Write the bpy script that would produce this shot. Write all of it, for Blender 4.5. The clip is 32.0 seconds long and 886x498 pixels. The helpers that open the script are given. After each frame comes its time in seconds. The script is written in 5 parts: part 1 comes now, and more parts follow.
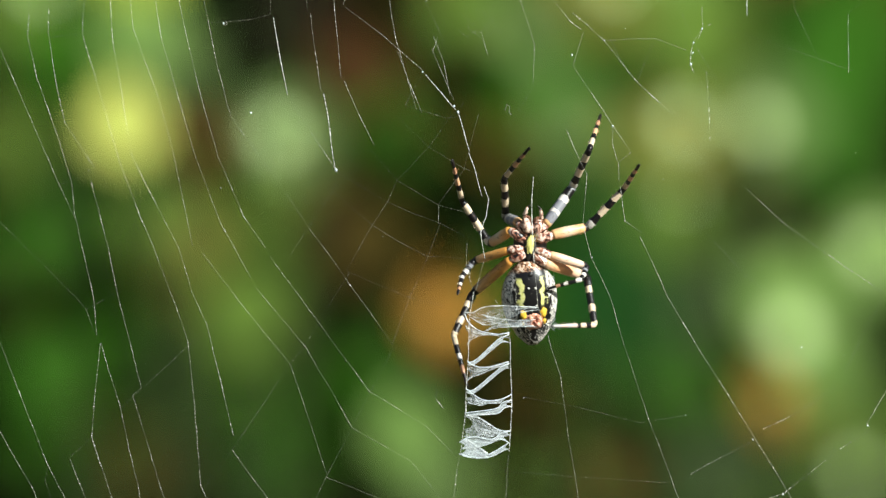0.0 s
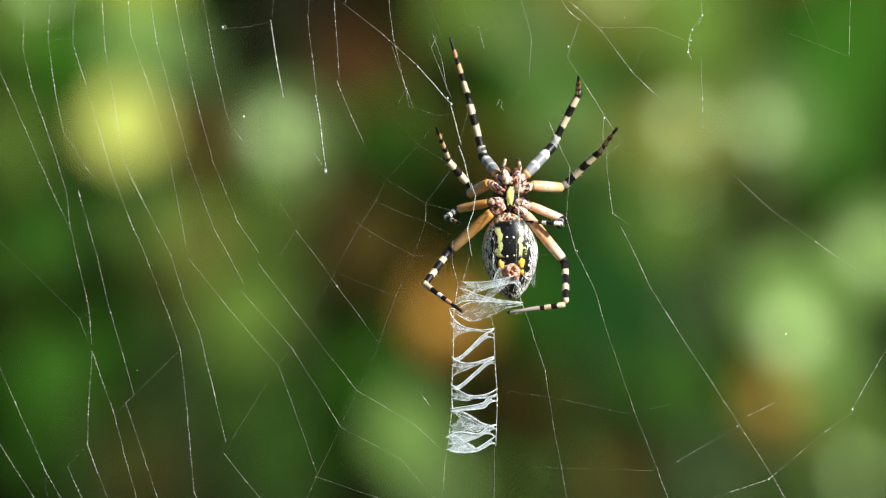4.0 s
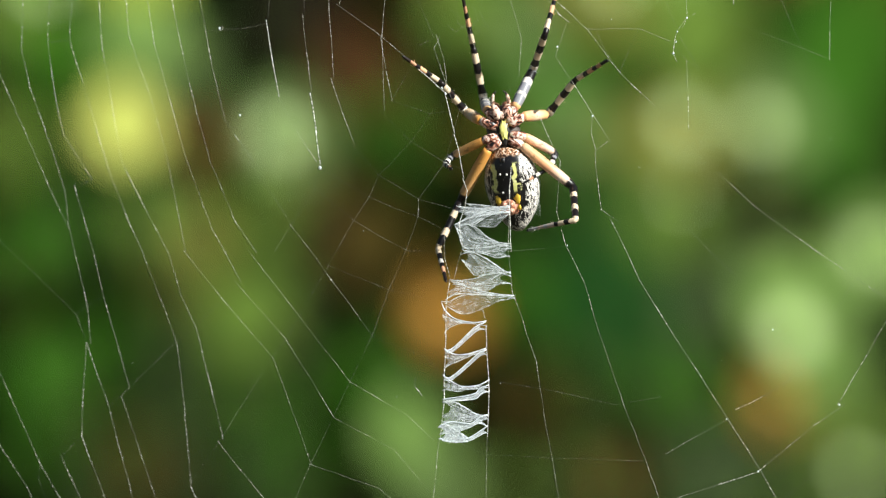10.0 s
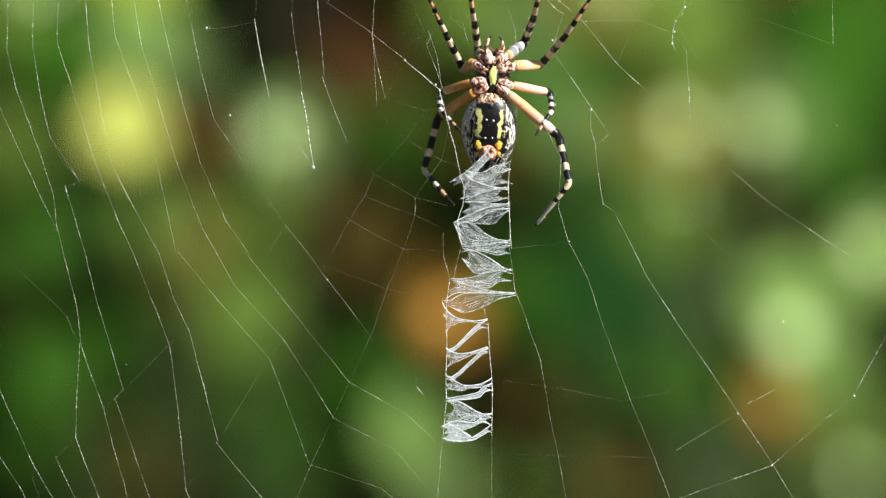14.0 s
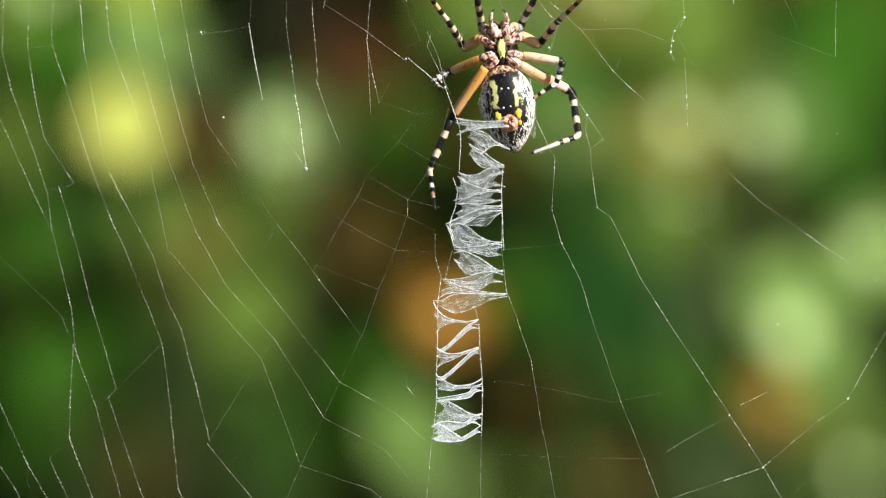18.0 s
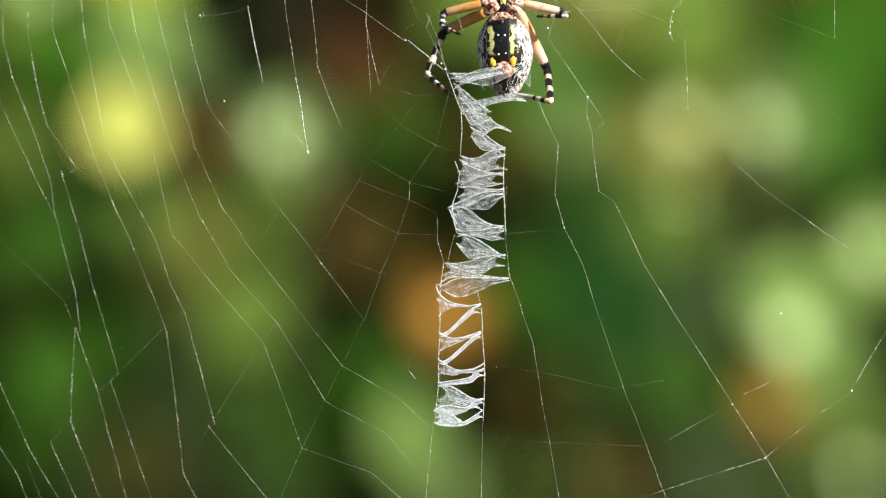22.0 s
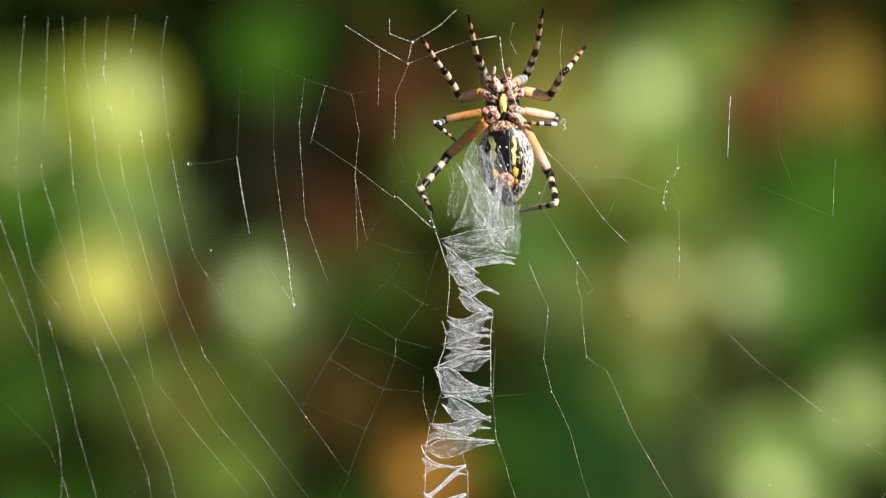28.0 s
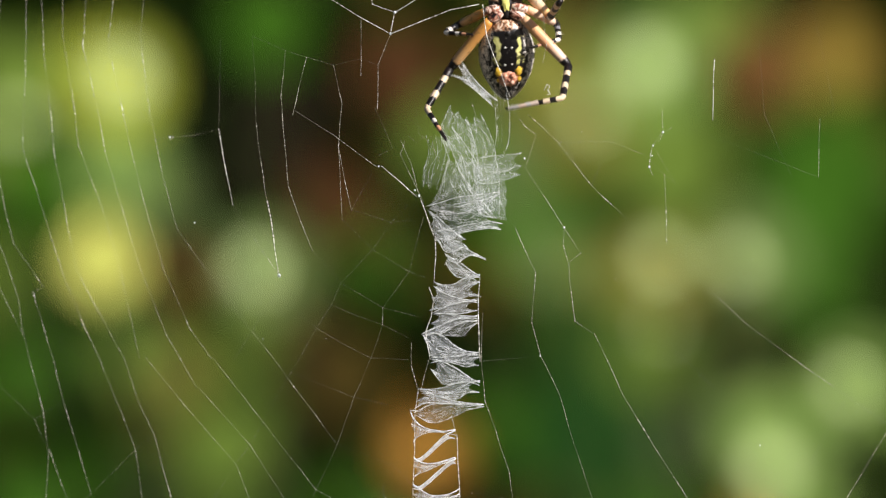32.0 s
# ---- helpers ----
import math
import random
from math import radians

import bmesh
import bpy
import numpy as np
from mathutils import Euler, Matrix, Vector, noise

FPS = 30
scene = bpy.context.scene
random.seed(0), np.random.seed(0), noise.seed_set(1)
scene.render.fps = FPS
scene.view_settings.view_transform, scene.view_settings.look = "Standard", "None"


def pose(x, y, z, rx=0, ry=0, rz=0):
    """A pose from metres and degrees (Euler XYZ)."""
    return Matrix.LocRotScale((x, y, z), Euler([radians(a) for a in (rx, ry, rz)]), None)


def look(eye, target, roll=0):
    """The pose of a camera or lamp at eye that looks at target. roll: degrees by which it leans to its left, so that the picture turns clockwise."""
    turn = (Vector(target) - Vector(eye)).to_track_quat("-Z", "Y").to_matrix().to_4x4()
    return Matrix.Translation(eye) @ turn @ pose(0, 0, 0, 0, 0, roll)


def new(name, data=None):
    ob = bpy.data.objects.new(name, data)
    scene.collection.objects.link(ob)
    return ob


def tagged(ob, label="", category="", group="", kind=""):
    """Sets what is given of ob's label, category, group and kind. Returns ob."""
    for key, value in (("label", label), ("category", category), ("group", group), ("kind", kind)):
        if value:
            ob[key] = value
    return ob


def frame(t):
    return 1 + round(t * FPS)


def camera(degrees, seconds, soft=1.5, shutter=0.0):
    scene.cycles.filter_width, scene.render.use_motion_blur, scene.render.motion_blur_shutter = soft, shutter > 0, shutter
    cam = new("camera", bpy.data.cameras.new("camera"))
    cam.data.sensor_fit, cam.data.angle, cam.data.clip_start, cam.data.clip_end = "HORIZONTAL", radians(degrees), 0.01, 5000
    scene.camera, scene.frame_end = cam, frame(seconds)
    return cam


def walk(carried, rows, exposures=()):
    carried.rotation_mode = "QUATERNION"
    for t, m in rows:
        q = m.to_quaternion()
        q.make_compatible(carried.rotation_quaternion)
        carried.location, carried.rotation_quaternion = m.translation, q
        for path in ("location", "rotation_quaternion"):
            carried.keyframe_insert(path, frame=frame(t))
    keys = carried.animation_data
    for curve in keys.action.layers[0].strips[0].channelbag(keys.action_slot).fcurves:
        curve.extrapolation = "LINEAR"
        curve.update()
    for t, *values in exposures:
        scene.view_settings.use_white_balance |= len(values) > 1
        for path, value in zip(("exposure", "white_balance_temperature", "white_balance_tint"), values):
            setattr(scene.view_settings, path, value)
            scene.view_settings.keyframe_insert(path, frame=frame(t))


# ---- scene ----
U = 1e-4        # a tenth of a millimetre
D = 0.8961      # distance from the lens to the web
HEIGHT = 1.2    # the lens above the ground
cam = camera(10.0, 32.0, 1.2, 0.9)
cam.data.dof.use_dof = True
cam.data.dof.focus_distance = D
cam.data.dof.aperture_fstop = 9.5
walk(cam, [
    (0, look((0, 0, HEIGHT), (0 * U, D, HEIGHT + 0 * U))),
    (23.5, look((0, 0, HEIGHT), (0 * U, D, HEIGHT + 0 * U))),
    (24, look((0, 0, HEIGHT), (-1 * U, D, HEIGHT + 2 * U))),
    (24.5, look((0, 0, HEIGHT), (-3 * U, D, HEIGHT + 6 * U))),
    (25, look((0, 0, HEIGHT), (-5 * U, D, HEIGHT + 22 * U))),
    (25.5, look((0, 0, HEIGHT), (-7 * U, D, HEIGHT + 36 * U))),
    (26, look((0, 0, HEIGHT), (-8 * U, D, HEIGHT + 92 * U))),
    (26.1, look((0, 0, HEIGHT), (-8 * U, D, HEIGHT + 165 * U))),
    (26.2, look((0, 0, HEIGHT), (-8 * U, D, HEIGHT + 252 * U))),
    (26.3, look((0, 0, HEIGHT), (-8 * U, D, HEIGHT + 303 * U))),
    (26.5, look((0, 0, HEIGHT), (-8 * U, D, HEIGHT + 316 * U))),
    (27, look((0, 0, HEIGHT), (5 * U, D, HEIGHT + 312 * U))),
    (28, look((0, 0, HEIGHT), (33 * U, D, HEIGHT + 285 * U))),
    (28.5, look((0, 0, HEIGHT), (37 * U, D, HEIGHT + 272 * U))),
    (29, look((0, 0, HEIGHT), (35 * U, D, HEIGHT + 256 * U))),
    (29.5, look((0, 0, HEIGHT), (37 * U, D, HEIGHT + 248 * U))),
    (30, look((0, 0, HEIGHT), (38 * U, D, HEIGHT + 240 * U))),
    (30.5, look((0, 0, HEIGHT), (35 * U, D, HEIGHT + 232 * U))),
    (31, look((0, 0, HEIGHT), (35 * U, D, HEIGHT + 233 * U))),
    (31.5, look((0, 0, HEIGHT), (37 * U, D, HEIGHT + 236 * U))),
    (32, look((0, 0, HEIGHT), (38 * U, D, HEIGHT + 240 * U))),
], [(0.0, 0.76, 6150, 2), (13.0, 0.78, 6250, 6), (20.0, 0.86, 6400, 9), (26.0, 0.93, 6500, 13), (28.5, 0.57, 6550, 15), (32.0, 0.57, 6550, 15)])

# ---- world and sun ----
SUN = Vector((0.74, -0.56, 0.52)).normalized()
world = bpy.data.worlds.new("sky")
scene.world = world
world.use_nodes = True
sky = world.node_tree.nodes.new("ShaderNodeTexSky")
sky.sky_type, sky.sun_disc = "NISHITA", False
sky.sun_elevation = math.asin(SUN.z)
sky.sun_rotation = math.atan2(SUN.x, SUN.y)
background = world.node_tree.nodes["Background"]
background.inputs["Strength"].default_value = 0.033
world.node_tree.links.new(sky.outputs["Color"], background.inputs["Color"])
sun = new("sun", bpy.data.lights.new("sun", "SUN"))
sun.data.energy, sun.data.angle, sun.data.color = 5.0, radians(0.5), (1.0, 0.96, 0.89)
sun.matrix_world = look(SUN * 5, (0, 0, 0))


# ---- materials ----
class Nodes:
    """A short way to write node trees."""

    def __init__(self, name, rough=0.5, spec=0.5):
        self.m = bpy.data.materials.new(name)
        self.m.use_nodes = True
        self.t = self.m.node_tree
        self.b = self.t.nodes["Principled BSDF"]
        self.b.inputs["Roughness"].default_value = rough
        self.b.inputs["Specular IOR Level"].default_value = spec
        self.co = self.t.nodes.new("ShaderNodeTexCoord").outputs["Object"]

    def put(self, a, b):
        if isinstance(a, bpy.types.NodeSocket):
            self.t.links.new(a, b)
        else:
            b.default_value = a

    def math(self, op, a, b=0.0, c=0.0):
        n = self.t.nodes.new("ShaderNodeMath")
        n.operation = op
        for v, s in zip((a, b, c), n.inputs):
            self.put(v, s)
        return n.outputs[0]

    def noise(self, scale, detail=3.0, stretch=(1, 1, 1), distort=0.0):
        mp = self.t.nodes.new("ShaderNodeMapping")
        mp.inputs["Scale"].default_value = stretch
        self.put(self.co, mp.inputs["Vector"])
        n = self.t.nodes.new("ShaderNodeTexNoise")
        n.inputs["Scale"].default_value, n.inputs["Detail"].default_value = scale, detail
        n.inputs["Distortion"].default_value = distort
        self.put(mp.outputs[0], n.inputs["Vector"])
        return n.outputs["Fac"]

    def ramp(self, fac, stops, step=False):
        n = self.t.nodes.new("ShaderNodeValToRGB")
        n.color_ramp.interpolation = "CONSTANT" if step else "LINEAR"
        e = n.color_ramp.elements
        while len(e) < len(stops):
            e.new(0.5)
        for el, (p, c) in zip(e, stops):
            el.position, el.color = p, (*c, 1)
        self.put(fac, n.inputs["Fac"])
        return n.outputs["Color"]

    def mix(self, fac, a, b, blend="MIX"):
        n = self.t.nodes.new("ShaderNodeMix")
        n.data_type, n.blend_type = "RGBA", blend
        self.put(fac, n.inputs["Factor"])
        self.put(a if isinstance(a, bpy.types.NodeSocket) else (*a, 1), n.inputs[6])
        self.put(b if isinstance(b, bpy.types.NodeSocket) else (*b, 1), n.inputs[7])
        return n.outputs[2]

    def xyz(self):
        n = self.t.nodes.new("ShaderNodeSeparateXYZ")
        self.put(self.co, n.inputs[0])
        return n.outputs

    def smooth(self, v, lo, hi):
        n = self.t.nodes.new("ShaderNodeMapRange")
        n.interpolation_type = "SMOOTHSTEP"
        for s, q in zip(("Value", "From Min", "From Max"), (v, lo, hi)):
            self.put(q, n.inputs[s])
        return n.outputs["Result"]

    def bump(self, height, strength=0.3, distance=1e-4):
        n = self.t.nodes.new("ShaderNodeBump")
        n.inputs["Strength"].default_value, n.inputs["Distance"].default_value = strength, distance
        self.put(height, n.inputs["Height"])
        self.put(n.outputs[0], self.b.inputs["Normal"])

    def done(self, colour):
        self.put(colour if isinstance(colour, bpy.types.NodeSocket) else (*colour, 1), self.b.inputs["Base Color"])
        return self.m


def plain(name, colour, rough=0.5, scale=2500.0, vary=0.35, bump=0.3, spec=0.5):
    """One colour with mottling at two scales and a fine relief."""
    n = Nodes(name, rough, spec)
    a, b = n.noise(scale), n.noise(scale * 0.22, 2.0)
    both = n.math("MULTIPLY_ADD", a, 0.5, n.math("MULTIPLY", b, 0.5))
    dark = [c * (1 - vary) for c in colour]
    light = [min(1.0, c * (1 + vary)) for c in colour]
    n.bump(a, bump)
    return n.done(n.ramp(both, [(0.3, dark), (0.7, light)]))


BLACK = (0.007, 0.006, 0.007)
CREAM = (0.76, 0.6, 0.42)
PEACH = (0.8, 0.47, 0.21)
ORANGE = (0.74, 0.33, 0.07)
RUST = (0.6, 0.31, 0.18)
SALMON = (0.76, 0.43, 0.24)
GREY = (0.27, 0.27, 0.3)
PALE = (0.5, 0.48, 0.47)


def banded(name, length, stops, rough=0.38, soft=False):
    """Leg cuticle with coloured rings along its length; soft: one tone flows into the next, up to the black joint."""
    n = Nodes(name, rough, 0.35)
    z = n.xyz()[2]
    wob = n.math("MULTIPLY", n.math("SUBTRACT", n.noise(900.0, 2.0), 0.5), 0.10)
    f = n.math("ADD", n.math("DIVIDE", z, length), wob)
    if soft:
        stops = [q for p, c in stops for q in ([(p, stops[-2][1]), (p + 0.03, c)] if c == BLACK else [(p, c)])]
    rings = n.ramp(f, stops, not soft)
    fine = n.noise(5000.0, 3.0, (1, 1, 0.4))
    n.bump(fine, 0.4, 5e-5)
    blotch = n.smooth(n.noise(1600.0, 3.0, (1, 1, 0.35), 0.8), 0.58, 0.72)
    rings = n.mix(n.math("MULTIPLY", blotch, 0.55), rings, (0.1, 0.05, 0.035))
    return n.done(n.mix(n.math("MULTIPLY", fine, 0.12), rings, (0.05, 0.035, 0.03)))


# lengths of femur, tibia with patella, metatarsus with tarsus
LENGTHS = {1: (88, 105, 115), 2: (70, 95, 105), 3: (74, 40, 62), 4: (117, 98, 103)}
WHITE = (0.76, 0.71, 0.64)
FEMUR = {
    1: [(0, PEACH), (0.08, GREY), (0.3, WHITE), (0.38, GREY), (0.6, WHITE), (0.74, BLACK), (0.92, GREY)],
    2: [(0, ORANGE), (0.2, PEACH), (0.45, CREAM), (0.75, (0.8, 0.55, 0.32)), (0.86, BLACK)],
    3: [(0, ORANGE), (0.5, (0.78, 0.4, 0.12)), (0.8, PEACH), (0.88, BLACK)],
    4: [(0, ORANGE), (0.5, (0.78, 0.4, 0.12)), (0.76, PEACH), (0.84, BLACK)],
}
TIBIA = {
    1: [(0, WHITE), (0.14, BLACK), (0.32, CREAM), (0.53, BLACK), (0.71, CREAM), (0.89, BLACK)],
    2: [(0, WHITE), (0.14, BLACK), (0.33, CREAM), (0.54, BLACK), (0.72, CREAM), (0.9, BLACK)],
    3: [(0, BLACK), (0.25, GREY), (0.42, BLACK), (0.62, WHITE), (0.8, BLACK)],
    4: [(0, BLACK), (0.22, CREAM), (0.35, BLACK), (0.6, CREAM), (0.74, BLACK), (0.94, CREAM)],
}
TARSUS = {
    1: [(0, BLACK), (0.08, CREAM), (0.27, BLACK), (0.4, SALMON), (0.56, BLACK), (0.66, RUST), (0.79, BLACK)],
    2: [(0, BLACK), (0.08, CREAM), (0.27, BLACK), (0.4, SALMON), (0.56, BLACK), (0.66, RUST), (0.79, BLACK)],
    3: [(0, WHITE), (0.15, BLACK), (0.4, WHITE), (0.52, BLACK), (0.64, RUST), (0.76, BLACK)],
    4: [(0, CREAM), (0.18, BLACK), (0.36, WHITE), (0.46, BLACK), (0.58, RUST), (0.7, BLACK)],
}
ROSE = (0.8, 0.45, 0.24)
# sunlight on the right femora is put into their colour, paler and rosier
FEMUR_SUNLIT = {
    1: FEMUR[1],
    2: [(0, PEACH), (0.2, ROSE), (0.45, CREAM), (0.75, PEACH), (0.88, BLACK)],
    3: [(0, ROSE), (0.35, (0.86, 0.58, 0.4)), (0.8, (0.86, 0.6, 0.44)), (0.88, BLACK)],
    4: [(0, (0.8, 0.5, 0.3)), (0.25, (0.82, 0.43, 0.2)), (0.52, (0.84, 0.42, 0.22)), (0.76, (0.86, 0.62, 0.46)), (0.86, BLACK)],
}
# the right hind tarsus is coloured pale for the sun on it
TARSUS_SUNLIT = dict(TARSUS)
TARSUS_SUNLIT[4] = [(0, CREAM), (0.1, BLACK), (0.22, CREAM), (0.34, BLACK), (0.42, (0.62, 0.5, 0.42)), (0.56, PALE), (0.64, (0.6, 0.46, 0.38)), (0.76, PALE), (0.95, BLACK)]
LEG_MATERIAL = {}
for number in LENGTHS:
    for side, tables in (("L", (FEMUR, TIBIA, TARSUS)), ("R", (FEMUR_SUNLIT, TIBIA, TARSUS_SUNLIT))):
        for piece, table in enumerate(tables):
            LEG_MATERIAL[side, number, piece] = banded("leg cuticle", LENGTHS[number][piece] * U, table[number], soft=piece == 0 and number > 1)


def abdomen_material():
    """Black belly band with two yellow stripes; the flanks white with black wavy lines."""
    n = Nodes("abdomen cuticle", 0.33)
    x, y, z = n.xyz()
    wob = n.math("MULTIPLY", n.math("SUBTRACT", n.noise(700.0, 3.0), 0.5), 7e-4)
    ax = n.math("ABSOLUTE", n.math("ADD", x, wob))
    belly = n.math("MULTIPLY", n.math("SUBTRACT", 1.0, n.smooth(ax, 25e-4, 30e-4)), n.math("MULTIPLY", n.math("LESS_THAN", y, 0.0), n.smooth(n.math("ADD", z, wob), -104e-4, -96e-4)))
    lines = n.noise(1050.0, 2.0, (1.0, 1.0, 0.2), 1.5)
    web = n.math("ABSOLUTE", n.math("SUBTRACT", lines, 0.5))
    # the white net is thin by the belly and broad on the sides
    broad = n.math("MULTIPLY_ADD", n.smooth(n.math("ADD", y, n.math("MULTIPLY", ax, 0.5)), -17e-4, 12e-4), 0.12, 0.035)
    net = n.math("SUBTRACT", 1.0, n.smooth(web, n.math("MULTIPLY", broad, 0.75), broad))
    # fine black veins that run through the white
    veins = n.math("ABSOLUTE", n.math("SUBTRACT", n.noise(1150.0, 1.0, (1.0, 1.0, 0.32), 2.4), 0.5))
    net = n.math("MULTIPLY", net, n.smooth(veins, 0.03, 0.055))
    flank = n.mix(net, BLACK, (0.84, 0.79, 0.72))
    speck = n.noise(2600.0, 2.0)
    black = n.ramp(speck, [(0.0, BLACK), (0.68, BLACK), (0.76, (0.25, 0.23, 0.2))])
    colour = n.mix(belly, flank, black)
    # the two stripes, from the waist to the spinnerets
    wob2 = n.math("MULTIPLY", n.math("SUBTRACT", n.noise(620.0, 3.0), 0.5), 30e-4)
    off = n.math("ABSOLUTE", n.math("SUBTRACT", n.math("ADD", ax, wob2), 19.5e-4))
    stripe = n.math("SUBTRACT", 1.0, n.smooth(off, 3.6e-4, 5.2e-4))
    stripe = n.math("MULTIPLY", stripe, n.math("MULTIPLY", n.smooth(z, -73e-4, -66e-4), n.math("SUBTRACT", 1.0, n.smooth(z, -22e-4, -17e-4))))
    stripe = n.math("MULTIPLY", stripe, n.math("LESS_THAN", y, 0.0))
    colour = n.mix(stripe, colour, n.ramp(speck, [(0.3, (0.66, 0.65, 0.17)), (0.7, (0.8, 0.77, 0.38))]))
    # the pale and peach skin by the waist
    waist = n.smooth(n.math("ADD", z, wob2), -13e-4, -4e-4)
    colour = n.mix(waist, colour, n.ramp(speck, [(0.42, (0.05, 0.025, 0.015)), (0.5, (0.42, 0.17, 0.06)), (0.6, (0.8, 0.66, 0.52))]))
    n.bump(n.math("ADD", web, n.math("MULTIPLY", speck, 0.4)), 0.35, 1e-4)
    return n.done(colour)


def mottled(name, scale, stops):
    n = Nodes(name, 0.35)
    f = n.noise(scale, 3.0, (1, 1, 1), 1.6)
    n.bump(f, 0.3)
    return n.done(n.ramp(f, stops))


ABDOMEN = abdomen_material()
STERNUM = plain("black sternum", (0.02, 0.018, 0.018), 0.35)
YELLOW = plain("yellow pigment", (0.76, 0.7, 0.2), 0.45, 3000, 0.3)
GOLD = plain("golden pigment", (0.78, 0.5, 0.05), 0.45, 3000, 0.25)
SPINNERET = mottled("orange-brown spinneret skin", 1500.0, [(0.34, (0.16, 0.045, 0.03)), (0.46, (0.52, 0.2, 0.11)), (0.6, (0.8, 0.48, 0.36))])
SPOT = plain("white pigment", (0.82, 0.8, 0.74), 0.45, 3000, 0.1)
CARAPACE = plain("grey carapace", (0.1, 0.08, 0.07), 0.5, 1800, 0.5)
FANG = plain("dark chelicera", (0.2, 0.09, 0.05), 0.3, 1800, 0.4)


COXA = mottled("mottled coxa", 780.0, [(0.4, (0.012, 0.008, 0.007)), (0.46, (0.25, 0.08, 0.05)), (0.52, (0.5, 0.24, 0.16)), (0.57, (0.82, 0.66, 0.56))])
MOUTH = mottled("mottled cream mouthparts", 900.0, [(0.4, (0.03, 0.016, 0.012)), (0.46, (0.46, 0.2, 0.13)), (0.55, (0.82, 0.62, 0.5))])
HAIR = plain("dark bristle", (0.03, 0.025, 0.022), 0.5)


def silk(name, low, high, scale, tint=(0.86, 0.88, 0.88), gloss=0.35, stretch=(1, 1, 1), lo=0.36, hi=0.66):
    """Silk that thins out to clear along its length."""
    n = Nodes(name, gloss, 0.5)
    f = n.noise(scale, 3.0, stretch)
    alpha = n.math("ADD", n.math("MULTIPLY", n.smooth(f, lo, hi), high - low), low)
    n.put(alpha, n.b.inputs["Alpha"])
    return n.done(tint)


def strand(name, low, high, scale, tint):
    """A web thread: opacity noise paints sun glints between clear stretches, and fine beads of glue."""
    n = Nodes(name, 0.35, 0.5)
    far = n.smooth(n.noise(scale, 2.0), 0.4, 0.66)
    near = n.smooth(n.noise(2400.0, 2.0), 0.42, 0.64)
    alpha = n.math("MULTIPLY_ADD", far, high - low, low)
    n.put(n.math("MULTIPLY", alpha, n.math("MULTIPLY_ADD", near, 0.68, 0.32)), n.b.inputs["Alpha"])
    return n.done(tint)


THREAD = {
    3: strand("bright thread", 0.5, 1.0, 230.0, (0.88, 0.87, 0.8)),
    2: strand("web thread", 0.14, 0.68, 150.0, (0.86, 0.84, 0.72)),
    1.5: strand("thin thread", 0.08, 0.38, 140.0, (0.86, 0.84, 0.7)),
    1: strand("faint thread", 0.03, 0.115, 130.0, (0.86, 0.83, 0.68)),
}


def sheet_material(name, low, high):
    """A haze of fibres too fine to tell apart, streaked along the swathe."""
    n = Nodes(name, 0.6, 0.3)
    uv = n.t.nodes.new("ShaderNodeTexCoord").outputs["UV"]
    n.co = uv
    streak = n.smooth(n.noise(1.0, 4.0, (1.6, 17.0, 1.0), 0.4), 0.34, 0.7)
    cloud = n.smooth(n.noise(1.0, 2.0, (4.0, 4.0, 1.0)), 0.3, 0.65)
    alpha = n.math("MULTIPLY", streak, n.math("MULTIPLY_ADD", cloud, 0.6, 0.4))
    n.put(n.math("MULTIPLY_ADD", alpha, high - low, low), n.b.inputs["Alpha"])
    return n.done((0.84, 0.91, 0.96))


FIBRE = silk("silk fibre", 0.12, 0.82, 700.0, (0.88, 0.92, 0.94))
EDGE = silk("silk edge", 0.3, 0.9, 700.0, (0.86, 0.9, 0.9))
SHEET = sheet_material("silk sheet", 0.05, 0.27)
HAZE = sheet_material("silk haze", 0.01, 0.08)
MAT = sheet_material("matted silk", 0.25, 0.8)
GAUZE = sheet_material("silk gauze", 0.03, 0.18)
CORD = silk("silk cord", 0.6, 1.0, 900.0, (0.82, 0.88, 0.92))


# ---- mesh helpers ----
def at(x, z, depth=0.0):
    """A place by tenths of a millimetre: to the side, up and behind the web."""
    return Vector((x * U, D + depth * U, HEIGHT + z * U))


def part(name, data, material, parent=None, label="", smooth=True):
    """Links a bmesh or (points, faces) as one mesh object."""
    me = bpy.data.meshes.new(name)
    if isinstance(data, tuple):
        me.from_pydata(data[0], [], data[1])
    else:
        data.to_mesh(me)
        data.free()
    me.materials.append(material)
    if smooth:
        me.polygons.foreach_set("use_smooth", [True] * len(me.polygons))
    me.update()
    ob = new(name, me)
    ob.parent = parent
    return tagged(ob, label)


def tube(path, radii, sides=4, into=None):
    """A closed tube through the points of path."""
    pts, faces = into if into else ([], [])
    base = len(pts)
    n = len(path)
    for i, p in enumerate(path):
        p = Vector(p)
        way = (Vector(path[min(i + 1, n - 1)]) - Vector(path[max(i - 1, 0)])).normalized()
        s = way.cross(Vector((0.13, 1, 0.07)))
        s = s.normalized() if s.length > 1e-6 else Vector((1, 0, 0))
        u = way.cross(s)
        r = radii[i] if isinstance(radii, (list, tuple)) else radii
        for k in range(sides):
            a = 2 * math.pi * k / sides
            pts.append(tuple(p + s * (r * math.cos(a)) + u * (r * math.sin(a))))
    for i in range(n - 1):
        for k in range(sides):
            a, b = base + i * sides + k, base + i * sides + (k + 1) % sides
            faces.append((a, b, b + sides, a + sides))
    faces.append(tuple(base + k for k in reversed(range(sides))))
    faces.append(tuple(base + (n - 1) * sides + k for k in range(sides)))
    return pts, faces


